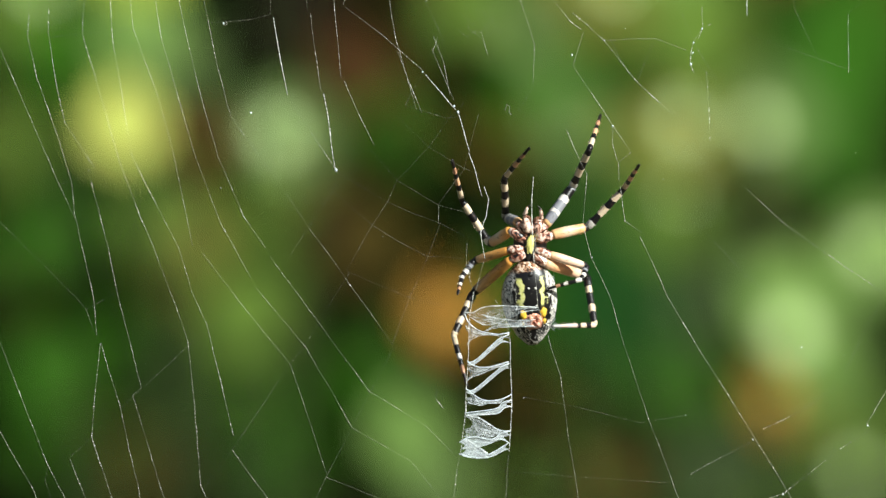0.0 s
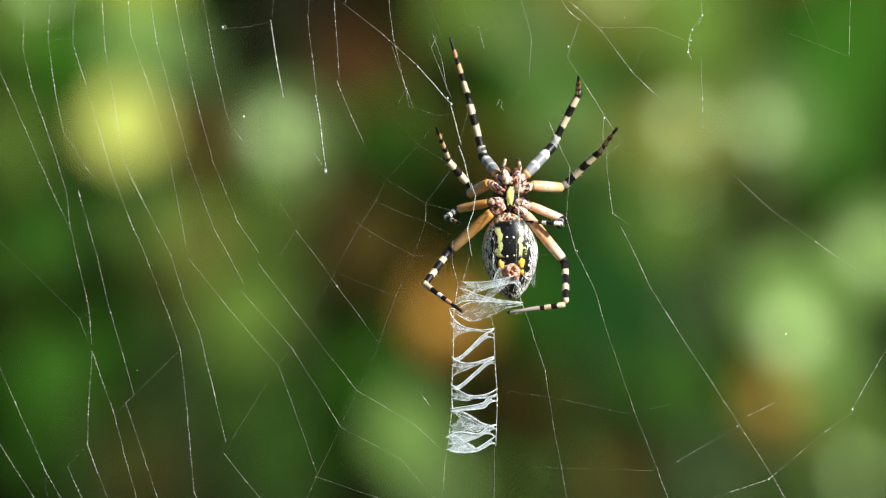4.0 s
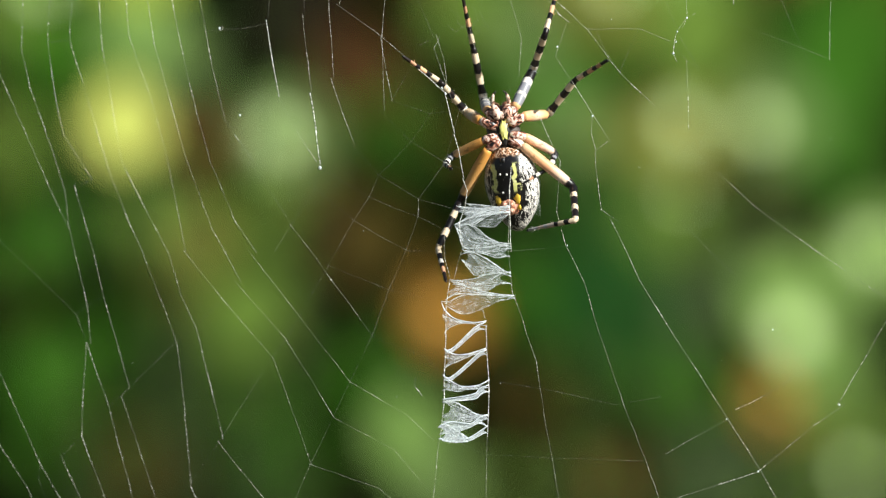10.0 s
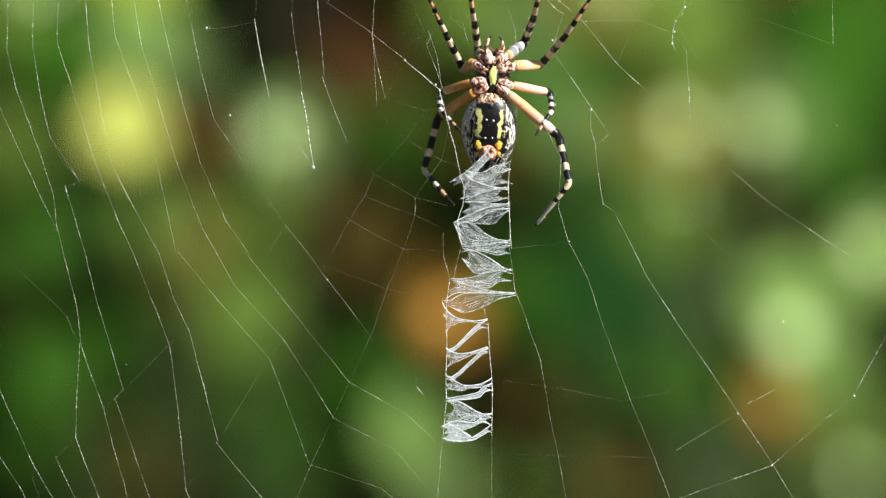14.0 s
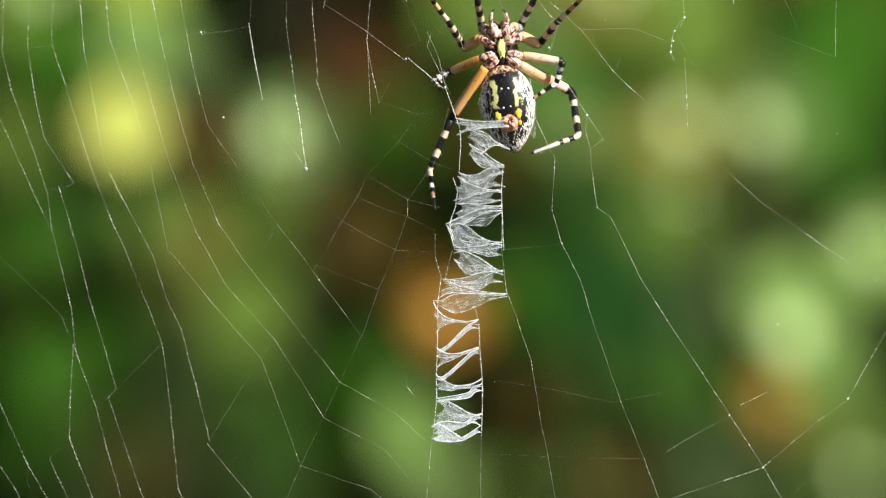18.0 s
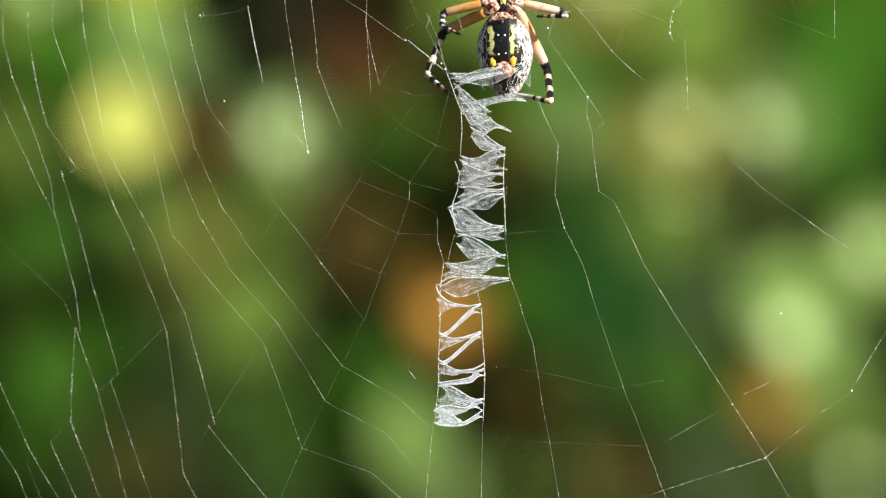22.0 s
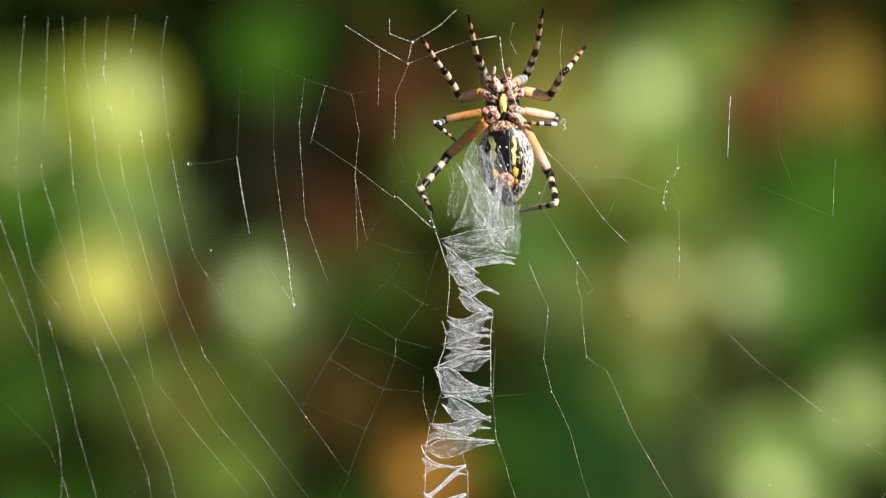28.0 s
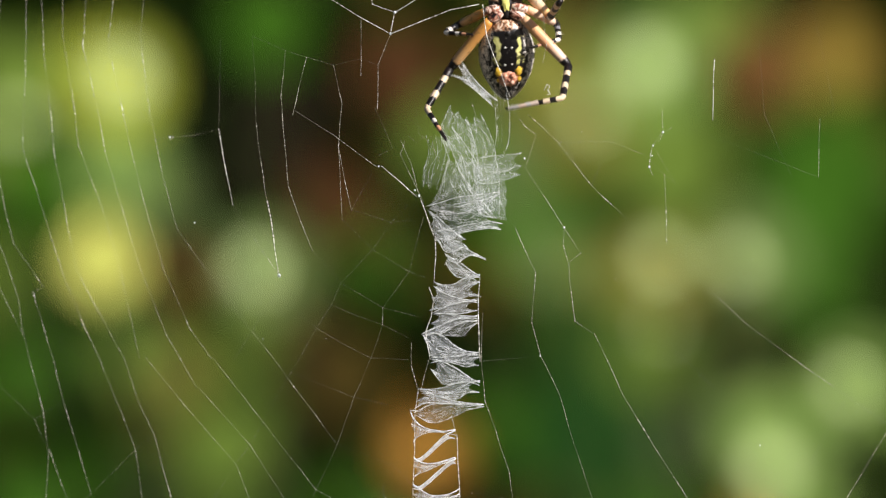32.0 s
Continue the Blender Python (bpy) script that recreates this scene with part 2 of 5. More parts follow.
def blob(rx, ry, rz, centre=(0, 0, 0), turn=None, rough=0.0, seed=0.0, segments=16, rings=10):
    """An ellipsoid with a slightly uneven skin."""
    bm = bmesh.new()
    bmesh.ops.create_uvsphere(bm, u_segments=segments, v_segments=rings, radius=1.0)
    for v in bm.verts:
        k = 1 + rough * noise.noise(v.co * 2.2 + Vector((seed, seed * 1.7, 3)))
        v.co = Vector((v.co.x * rx * k, v.co.y * ry * k, v.co.z * rz * k)) * U
        if turn:
            v.co = turn @ v.co
        v.co += Vector(centre) * U
    return bm


# ---- the ground and the hedge behind ----
def leaf_mesh(name, material, length=1.0, width=0.55, fold=0.12, curl=0.12):
    """A pointed leaf with a folded midrib, one unit long."""
    pts, faces = [], []
    rows = 8
    for i in range(rows + 1):
        s = i / rows
        w = width * 0.5 * math.sin(math.pi * s ** 0.8) ** 0.8 if 0 < i < rows else 0.0
        bend = -curl * s * s
        for k, side in enumerate((-1, -0.5, 0, 0.5, 1)):
            pts.append((side * w, -bend + fold * abs(side) * w / width, (s - 0.5) * length))
    for i in range(rows):
        for k in range(4):
            a = i * 5 + k
            faces.append((a, a + 1, a + 6, a + 5))
    me = bpy.data.meshes.new(name)
    me.from_pydata(pts, [], faces)
    me.materials.append(material)
    me.polygons.foreach_set("use_smooth", [True] * len(faces))
    return me


def foliage(name, colour, vary=0.35, rough=0.75, spec=0.08, sheen=(1, 1, 1)):
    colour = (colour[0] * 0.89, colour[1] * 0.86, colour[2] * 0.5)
    sheen = [c * 0.97 for c in sheen]
    n = Nodes(name, rough, spec)
    n.b.inputs["Specular Tint"].default_value = (*sheen, 1)
    f = n.noise(6.0, 3.0)
    info = n.t.nodes.new("ShaderNodeObjectInfo").outputs["Random"]
    g = n.math("MULTIPLY_ADD", f, 0.6, n.math("MULTIPLY", info, 0.4))
    n.b.inputs["Subsurface Weight"].default_value = 0.0
    if rough > 0.5:
        n.bump(f, 0.2, 0.002)
    return n.done(n.ramp(g, [(0.25, [c * (1 - vary) for c in colour]), (0.75, [c * (1 + vary) for c in colour])]))


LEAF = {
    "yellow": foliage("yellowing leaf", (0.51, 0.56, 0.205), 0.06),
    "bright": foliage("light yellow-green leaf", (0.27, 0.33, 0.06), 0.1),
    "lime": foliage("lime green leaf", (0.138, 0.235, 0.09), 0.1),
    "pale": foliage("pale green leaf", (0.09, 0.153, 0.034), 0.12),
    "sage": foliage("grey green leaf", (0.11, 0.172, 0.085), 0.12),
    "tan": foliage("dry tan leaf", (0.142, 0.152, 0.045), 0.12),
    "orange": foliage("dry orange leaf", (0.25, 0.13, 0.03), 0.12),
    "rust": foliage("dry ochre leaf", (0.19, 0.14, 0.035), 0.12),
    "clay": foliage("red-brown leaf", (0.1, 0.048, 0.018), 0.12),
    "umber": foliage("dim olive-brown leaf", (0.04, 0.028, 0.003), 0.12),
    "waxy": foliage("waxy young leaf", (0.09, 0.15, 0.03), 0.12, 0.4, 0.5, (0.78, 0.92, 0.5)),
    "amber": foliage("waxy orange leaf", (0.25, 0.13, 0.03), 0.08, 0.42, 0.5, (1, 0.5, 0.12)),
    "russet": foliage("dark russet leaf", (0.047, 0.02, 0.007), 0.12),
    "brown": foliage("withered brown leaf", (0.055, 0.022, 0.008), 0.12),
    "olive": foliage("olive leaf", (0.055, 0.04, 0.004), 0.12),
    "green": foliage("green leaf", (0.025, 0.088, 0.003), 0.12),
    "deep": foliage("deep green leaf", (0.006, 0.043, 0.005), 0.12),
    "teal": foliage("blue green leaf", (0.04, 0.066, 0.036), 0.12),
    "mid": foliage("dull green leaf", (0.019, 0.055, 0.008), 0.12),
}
# near-black bark: the shade of the hollow is put into this colour
SHADE_BARK = plain("shade-dark bark", (0.009, 0.006, 0.004), 0.9, 40, 0.5, 0.8, 0.02)
STEM = plain("green stem", (0.03, 0.045, 0.012), 0.7, 60, 0.3, 0.3, 0.1)
SOIL = plain("soil and moss", (0.06, 0.055, 0.03), 0.9, 9, 0.5, 0.8, 0.1)
# far darker than real leaves: the shade among them is in this colour
SHADE_HEDGE = foliage("shade-dark hedge leaves", (0.008, 0.021, 0.003), 0.7, 0.9, 0.02)

ground_bm = bmesh.new()
bmesh.ops.create_grid(ground_bm, x_segments=60, y_segments=60, size=60)
for v in ground_bm.verts:
    v.co.z = 0.06 * noise.noise(v.co * 0.35)
tagged(part("ground", ground_bm, SOIL), "brown soil with moss under the plants", "ground", kind="structure")


def hedge():
    """A dense bank of leaves that closes the view."""
    rnd = random.Random(5)
    pts, faces = [], []
    for i in range(9000):
        y = rnd.uniform(4.3, 5.2)
        c = Vector((rnd.uniform(-1.6, 1.6), y, rnd.uniform(0.0, 2.6)))
        way = Vector((rnd.gauss(0, 1), rnd.gauss(0, 1), rnd.gauss(0, 1))).normalized()
        s = way.orthogonal().normalized()
        length, width = rnd.uniform(0.05, 0.1), rnd.uniform(0.02, 0.04)
        k = len(pts)
        for q in (way * length, s * width, way * -length, s * -width):
            pts.append(tuple(c + q))
        faces += [(k, k + 1, k + 2), (k, k + 2, k + 3)]
    ob = part("hedge_leaves", (pts, faces), SHADE_HEDGE, smooth=False)
    tagged(ob, "dense leaves of the hedge far behind the web, shade put into their dark green", "hedge", kind="stuff")
    back = bmesh.new()
    bmesh.ops.create_grid(back, x_segments=40, y_segments=30, size=1)
    for v in back.verts:
        p = v.co.copy()
        v.co = Vector((p.x * 6, 5.6 + 0.25 * noise.noise(Vector((p.x * 6, p.y * 4, 0))), 2.2 + p.y * 2.4))
    tagged(part("hedge_core", back, SHADE_HEDGE), "core of the hedge, deep shade put into its near-black green", "hedge", kind="structure")


hedge()
LEAF_SHAPE = {}
rng = random.Random(11)


SMOOTH = ("waxy", "amber")


def shrub(label, root, leaves):
    """A plant with a woody stem and broad leaves; each leaf by its place in the view, its distance, half its size and its colour."""
    base = new("shrub")
    base.location = (root[0], root[1], 0)
    tagged(base, label, "shrub")
    tops = []
    for x, z, far, half, kind in leaves:
        k = far / D * U
        p = Vector((x * k, far, HEIGHT + z * k))
        size = half * 2 * k
        round_leaf = LEAF_SHAPE.get(kind)
        if round_leaf is None:
            round_leaf = LEAF_SHAPE[kind] = leaf_mesh("leaf " + kind, LEAF[kind], 1.15, 1.0, 0.15 if kind not in SMOOTH else 0.01, 0.12 if kind not in SMOOTH else 0.01)
        ob = new("leaf", round_leaf)
        ob.parent = base
        ob.scale = (size, size, size)
        # the blades face the open side and the light; the waxy ones mirror the sun
        face = Vector((0.25, -0.95, 0.2))
        if kind in SMOOTH:
            face = SUN + (Vector((0, 0, HEIGHT)) - p).normalized()
        turn = look((0, 0, 0), face, rng.uniform(-70, 70)).to_3x3().to_4x4()
        ob.matrix_basis = Matrix.Translation(p - base.location) @ turn @ pose(0, 0, 0, -90, 0, 0) @ Matrix.Diagonal((size, size, size, 1))
        tops.append(p)
    for p in tops:
        a = Vector((root[0], root[1] + 0.12, 0))
        path = [a.lerp(p + Vector((0, 0.06, -0.02)), s) + Vector((0.04 * math.sin(3 * s), 0.05 * s, 0.02 * math.sin(5 * s))) - base.location for s in (0, 0.25, 0.5, 0.75, 0.97)]
        part("stem", tube(path, [0.006, 0.005, 0.004, 0.003, 0.0015], 6), STEM, base)
    return base


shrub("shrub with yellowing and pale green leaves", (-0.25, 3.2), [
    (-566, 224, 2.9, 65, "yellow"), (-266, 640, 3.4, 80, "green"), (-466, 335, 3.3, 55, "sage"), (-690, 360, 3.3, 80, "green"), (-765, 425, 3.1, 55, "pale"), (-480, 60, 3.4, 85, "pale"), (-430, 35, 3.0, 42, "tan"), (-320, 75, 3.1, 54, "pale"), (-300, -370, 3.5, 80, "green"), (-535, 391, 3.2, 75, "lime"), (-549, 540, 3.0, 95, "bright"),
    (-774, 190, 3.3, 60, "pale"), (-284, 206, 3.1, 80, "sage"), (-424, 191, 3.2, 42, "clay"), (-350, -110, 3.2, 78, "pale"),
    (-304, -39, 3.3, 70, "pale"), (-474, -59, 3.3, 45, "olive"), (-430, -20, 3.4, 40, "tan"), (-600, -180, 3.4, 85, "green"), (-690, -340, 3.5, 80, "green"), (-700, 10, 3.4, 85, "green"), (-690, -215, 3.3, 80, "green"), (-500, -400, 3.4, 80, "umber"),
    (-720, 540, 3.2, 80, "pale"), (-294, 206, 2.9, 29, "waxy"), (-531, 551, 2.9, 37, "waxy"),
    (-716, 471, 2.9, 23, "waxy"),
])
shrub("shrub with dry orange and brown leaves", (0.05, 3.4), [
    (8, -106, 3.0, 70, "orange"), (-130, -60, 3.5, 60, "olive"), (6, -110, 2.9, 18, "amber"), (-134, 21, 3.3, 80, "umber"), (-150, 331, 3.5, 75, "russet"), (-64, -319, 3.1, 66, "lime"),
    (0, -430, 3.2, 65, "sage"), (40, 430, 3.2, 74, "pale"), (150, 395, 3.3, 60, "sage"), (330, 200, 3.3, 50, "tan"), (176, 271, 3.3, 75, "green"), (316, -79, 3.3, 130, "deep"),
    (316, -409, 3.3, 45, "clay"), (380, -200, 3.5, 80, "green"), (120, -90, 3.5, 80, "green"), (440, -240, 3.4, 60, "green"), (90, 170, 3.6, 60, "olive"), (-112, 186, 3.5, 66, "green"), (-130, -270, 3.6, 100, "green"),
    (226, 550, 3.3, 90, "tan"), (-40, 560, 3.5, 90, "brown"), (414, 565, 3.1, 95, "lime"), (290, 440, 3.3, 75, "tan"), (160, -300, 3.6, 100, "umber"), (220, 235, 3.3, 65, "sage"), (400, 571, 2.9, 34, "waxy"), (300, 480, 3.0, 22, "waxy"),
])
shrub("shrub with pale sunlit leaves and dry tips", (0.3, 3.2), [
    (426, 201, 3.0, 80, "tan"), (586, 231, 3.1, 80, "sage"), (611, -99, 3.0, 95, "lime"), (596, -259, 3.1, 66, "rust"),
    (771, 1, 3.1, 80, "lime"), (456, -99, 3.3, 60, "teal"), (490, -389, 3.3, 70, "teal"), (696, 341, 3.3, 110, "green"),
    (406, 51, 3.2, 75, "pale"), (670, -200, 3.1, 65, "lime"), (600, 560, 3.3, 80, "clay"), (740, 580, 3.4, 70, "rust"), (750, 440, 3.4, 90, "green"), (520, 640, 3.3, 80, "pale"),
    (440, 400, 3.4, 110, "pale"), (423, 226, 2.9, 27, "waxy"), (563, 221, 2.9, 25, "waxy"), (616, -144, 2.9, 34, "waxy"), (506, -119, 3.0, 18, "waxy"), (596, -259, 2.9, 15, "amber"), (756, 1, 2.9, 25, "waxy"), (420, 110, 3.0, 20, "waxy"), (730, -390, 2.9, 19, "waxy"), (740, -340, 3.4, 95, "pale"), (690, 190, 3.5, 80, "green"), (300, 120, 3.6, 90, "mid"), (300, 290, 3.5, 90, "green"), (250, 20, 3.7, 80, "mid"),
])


def undergrowth():
    """Small scattered leaves between the shrubs, from near ones to far ones."""
    rnd = random.Random(23)
    kinds = ["green"] * 5 + ["mid"] * 5 + ["pale"] * 3 + ["olive"] * 3 + ["sage", "deep", "deep"]
    high = ["olive", "rust", "mid", "clay", "tan", "green", "olive", "brown"]
    for n in range(6):
        base = new("leafy_twig")
        x0 = -700 + 280 * n
        base.location = (x0 * 4.0 / D * U, 3.9, 0)
        tagged(base, "leafy twigs with small green and olive leaves", "twigs", "twigs behind the web")
        leaves = []
        for i in range(34):
            far = rnd.uniform(3.3, 4.2)
            k = far / D * U
            side, up = x0 + rnd.uniform(-190, 190), rnd.uniform(-560, 820)
            kind = rnd.choice(kinds if up < 400 else high)
            size = rnd.uniform(26, 62) * 2 * k
            me = LEAF_SHAPE.get(kind)
            if me is None:
                me = LEAF_SHAPE[kind] = leaf_mesh("leaf " + kind, LEAF[kind], 1.15, 1.0, 0.15)
            ob = new("leaf", me)
            ob.parent = base
            if -450 < side < -190 and up > 300:
                up -= 620       # the hollow by the trunk stays dark
            p = Vector((side * k, far, HEIGHT + up * k))
            leaves.append(p - base.location)
            turn = Euler((rnd.uniform(-0.7, 0.7), rnd.uniform(-3, 3), rnd.uniform(-0.7, 0.7))).to_matrix().to_4x4()
            ob.matrix_basis = Matrix.Translation(p - base.location) @ turn @ Matrix.Diagonal((size * 0.6, size, size, 1))
        stems = []
        for i in range(3):
            b = Vector(((rnd.uniform(-150, 150)) * 4.0 / D * U, 0, HEIGHT + rnd.uniform(0.1, 0.35)))
            path = [b * q + Vector((0.03 * math.sin(5 * q + i), 0.03 * math.sin(3 * q), 0)) for q in (0, 0.2, 0.4, 0.6, 0.8, 1)]
            part("twig", tube(path, [0.006, 0.005, 0.0045, 0.004, 0.003, 0.0015], 6), STEM, base)
            stems += [a.lerp(c, q / 4) for a, c in zip(path, path[1:]) for q in range(4)]
        # a thin shoot from a twig to each leaf
        for p in leaves:
            foot = min(stems, key=lambda q: (q - p).length + 2.0 * max(0.0, q.z - p.z + 0.03))
            bow = foot.lerp(p, 0.55) + Vector((0, 0, -0.02))
            part("shoot", tube([foot, bow, p], [0.0022, 0.0016, 0.0009], 5), STEM, base)


undergrowth()


def tree():
    """A trunk put in the dark hollow between the shrubs, with the shade in its colour."""
    base = new("tree")
    base.location = (-0.115, 4.0, 0)
    tagged(base, "tree put in a dark hollow, its shade in the brown bark colour", "tree")
    path, radii = [], []
    for i in range(14):
        s = i / 13
        path.append((-0.03 + 0.02 * math.sin(4 * s), 0, 3.0 * s))
        radii.append(0.06 * (1 - 0.3 * s))
    part("trunk", tube(path, radii, 14), SHADE_BARK, base, "trunk with the hollow's shade in its colour")
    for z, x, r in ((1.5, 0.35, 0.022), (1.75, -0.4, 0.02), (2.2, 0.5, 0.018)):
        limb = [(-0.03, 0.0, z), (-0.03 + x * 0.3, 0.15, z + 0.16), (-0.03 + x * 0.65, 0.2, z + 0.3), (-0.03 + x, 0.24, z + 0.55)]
        part("limb", tube(limb, [r, r * 0.8, r * 0.6, r * 0.3], 8), SHADE_BARK, base)
    # the crown, high over the web
    rnd = random.Random(61)
    pts, faces = [], []
    clumps = [Vector((rnd.uniform(-0.7, 0.7), rnd.uniform(-0.2, 0.8), rnd.uniform(2.45, 3.5))) for i in range(26)]
    for i in range(2600):
        c = rnd.choice(clumps) + Vector((rnd.gauss(0, 0.12), rnd.gauss(0, 0.12), rnd.gauss(0, 0.09)))
        way = Vector((rnd.gauss(0, 1), rnd.gauss(0, 1), rnd.gauss(0, 0.6))).normalized()
        s = way.orthogonal().normalized()
        k = len(pts)
        for q in (way * 0.045, s * 0.02, way * -0.045, s * -0.02):
            pts.append(tuple(c + q))
        faces += [(k, k + 1, k + 2), (k, k + 2, k + 3)]
    part("crown", (pts, faces), SHADE_HEDGE, base, "crown of small dark green leaves", smooth=False)


tree()


# ---- the web ----
web = new("orb_web")
web.location = (0, D, HEIGHT)
tagged(web, "large orb web of fine pale silk, hanging upright", "spider web")
MOVING = []      # pieces of the web: object, centre


def lattice(x, y):
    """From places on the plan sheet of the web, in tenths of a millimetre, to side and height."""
    return Vector(((x - 784) * U, 0, (441 - y) * U))


def thread(bright, *nodes, name="spiral_thread"):
    """A thread through the nodes of the plan sheet."""
    pts = [lattice(x, y) for x, y in zip(nodes[::2], nodes[1::2])]
    # the threads that cross the rim of the plan sheet run on
    for end, inner, x, y in ((0, 1, nodes[0], nodes[1]), (-1, -2, nodes[-2], nodes[-1])):
        if y == 882 or x in (0, 1568):
            pts[end] = pts[end] + (pts[end] - pts[inner]).normalized() * 110 * U
    centre = sum(pts, Vector()) / len(pts)
    rnd = random.Random(len(MOVING))
    fine, radii = [], []
    r = {3: 0.66, 2: 0.36, 1.5: 0.35, 1: 0.34}[bright] * U
    for a, b in zip(pts, pts[1:]):
        n = max(2, int((b - a).length / (22 * U)))
        for i in range(n):
            q = a.lerp(b, i / n)
            fine.append(q - centre + Vector((rnd.gauss(0, 0.35), rnd.gauss(0, 1.2), rnd.gauss(0, 0.35))) * U)
            radii.append(r * rnd.uniform(0.75, 1.25) * (1.5 if i == 0 else 1.0))
    fine.append(pts[-1] - centre)
    radii.append(r)
    mesh = tube(fine, radii, 4)
    # drops of glue that catch the light
    for q in fine[1:-1]:
        if rnd.random() < (0.10 if bright > 1 else 0.03):
            s = rnd.uniform(1.1, 1.9) * U
            tube([q - Vector((0, 0, s)), q - Vector((0, 0, s * 0.5)), q + Vector((0, 0, s * 0.5)), q + Vector((0, 0, s))], [s * 0.3, s * 0.9, s * 0.9, s * 0.3], 5, mesh)
    ob = part(name, mesh, THREAD[bright], web)
    ob.location = centre
    MOVING.append((ob, centre))
    return ob


def spiral(bright, *nodes):
    return thread(bright, *nodes)


def radial(bright, *nodes):
    return thread(bright, *nodes, name="radial_thread")


# the capture spiral, outermost turn first
spiral(2, 9, -120, 4, 0, 2, 77, 20, 150, 60, 253, 86, 332, 93, 390, 106, 441, 130, 535, 138, 605)
spiral(2, 0, 200, 65, 340, 95, 400)
spiral(2, 138, 605, 180, 720, 225, 882)
spiral(2, 138, 605, 134, 690, 132, 773, 175, 882)
spiral(2, 57, -222, 50, -120, 47, 0, 45, 70, 62, 170, 77, 233, 131, 312, 110, 322)
spiral(2, 110, 322, 145, 441, 165, 520, 215, 685, 200, 700, 265, 882)
spiral(2, 99, -222, 97, -70, 94, 0, 93, 66, 130, 180, 165, 290, 205, 390, 230, 441, 262, 520, 295, 605, 310, 720, 325, 863, 335, 882)
spiral(2, 125, -222, 132, -92, 143, 0, 150, 80, 168, 170, 188, 280, 230, 360, 275, 441, 300, 520, 328, 577, 355, 680, 380, 775)
spiral(2, 165, -222, 165, -140, 187, 0, 193, 57, 235, 170, 260, 250, 285, 360, 302, 441)
spiral(1.5, 310, 441, 380, 525, 473, 632, 505, 715, 545, 823)
spiral(2, 207, -222, 200, -122, 228, 0, 240, 70, 270, 170, 300, 270, 350, 400, 375, 441, 405, 495)
spiral(1.5, 405, 495, 497, 597, 545, 670, 585, 737, 693, 793, 755, 865)
spiral(2, 257, -222, 245, -122, 272, 0, 288, 75, 320, 200, 345, 280, 390, 385, 430, 441)
spiral(1.5, 430, 441, 500, 530, 614, 673, 714, 730, 773, 783)
spiral(2, 312, -222, 302, -142, 320, 0, 340, 100, 368, 208, 420, 280)
spiral(1, 420, 280, 500, 392)
spiral(1.5, 500, 392, 535, 436, 575, 490, 652, 592)
spiral(1, 652, 592, 750, 628, 790, 670)
spiral(3, 441, 28, 450, 80, 467, 165)
spiral(1, 445, -132, 443, -40, 441, 28)
spiral(1, 467, 165, 505, 226)
spiral(2, 505, 226, 549, 291)
spiral(1, 500, -137, 506, -60, 507, 18)
spiral(2, 507, 18, 515, 80, 527, 157)
spiral(3, 527, 157, 538, 220, 549, 291)
spiral(1, 549, 291, 600, 319, 641, 343, 686, 362, 731, 378, 779, 402)
spiral(2, 559, -112, 552, -30, 554, 8, 565, 133)
spiral(1, 609, 249, 658, 304, 732, 347, 797, 364)
spiral(2, 596, -100, 572, 3)
# these give way to the side once the zigzag pulls on them: shift to the side and up, and turn
GIVES = {
    spiral(2, 572, 3, 640, 50, 713, 107): (6, 9, 2),
    spiral(3, 713, 107, 745, 135, 775, 160): (16, 12, 0),
    spiral(3, 775, 160, 783, 190, 794, 232): (25, 10, 5.5),
    spiral(3, 794, 232, 803, 262, 813, 310): (20, 7, -14.5),
}
# and these are drawn to the side in the first seconds
EARLY = dict(zip(GIVES, ((-2, -4, -3), (-5, -16, -9), (-5, -22, 1.5), (-5, -20, 4))))
EARLY[spiral(2, 644, -85, 659, -17, 655, 20, 653, 60, 660, 190)] = (3, 0, 13)
EARLY[spiral(2, 565, 133, 587, 195, 609, 249)] = (5, 0, 4.6)
spiral(1, 660, 190, 714, 244, 778, 282, 806, 292)
EARLY[spiral(2, 653, 60, 664, 120, 676, 173)] = (20, -18, 10)
spiral(1, 676, 173, 713, 107)
spiral(1, 676, 173, 714, 184, 747, 195, 785, 190)
spiral(2, 692, -170, 692, -67)
spiral(2, 722, -7, 722, -87, 744, -142)
for nodes in ((762, 58, 752, 80, 785, 170), (755, 55, 770, 100, 778, 160)):
    pulled = spiral(2, *nodes)
    GIVES[pulled], EARLY[pulled] = (12, 9, 6), (-24, 5, 3)
spiral(1, 724, 75, 752, 60)
spiral(1, 460, 882, 378, 783)
spiral(2, 545, 823, 670, 865, 690, 882)
spiral(2, 97, 810, 130, 882)
spiral(1, 132, 773, 97, 810)
spiral(2, 0, 695, 60, 825, 95, 882)
spiral(1, 60, 825, 57, 850, 70, 882)
spiral(2, 0, 810, 40, 870, 45, 882)
spiral(2, 378, 783, 420, 835, 460, 882)
# the hub
radial(3, 632, -207, 692, -170, 744, -142)
radial(3, 744, -142, 794, -162, 850, -185, 900, -195)
radial(3, 744, -142, 752, -180, 712, -194, 710, -222)
radial(3, 752, -180, 802, -212, 830, -240)
radial(1, 500, -137, 559, -112, 596, -100, 644, -85, 692, -97, 722, -87)
radial(2, 930, -222, 924, -192, 939, -162)
radial(2, 1017, -222, 1012, -172, 1018, -127, 1012, -92)
radial(3, 905, -195, 912, -140, 935, -80, 955, -30)
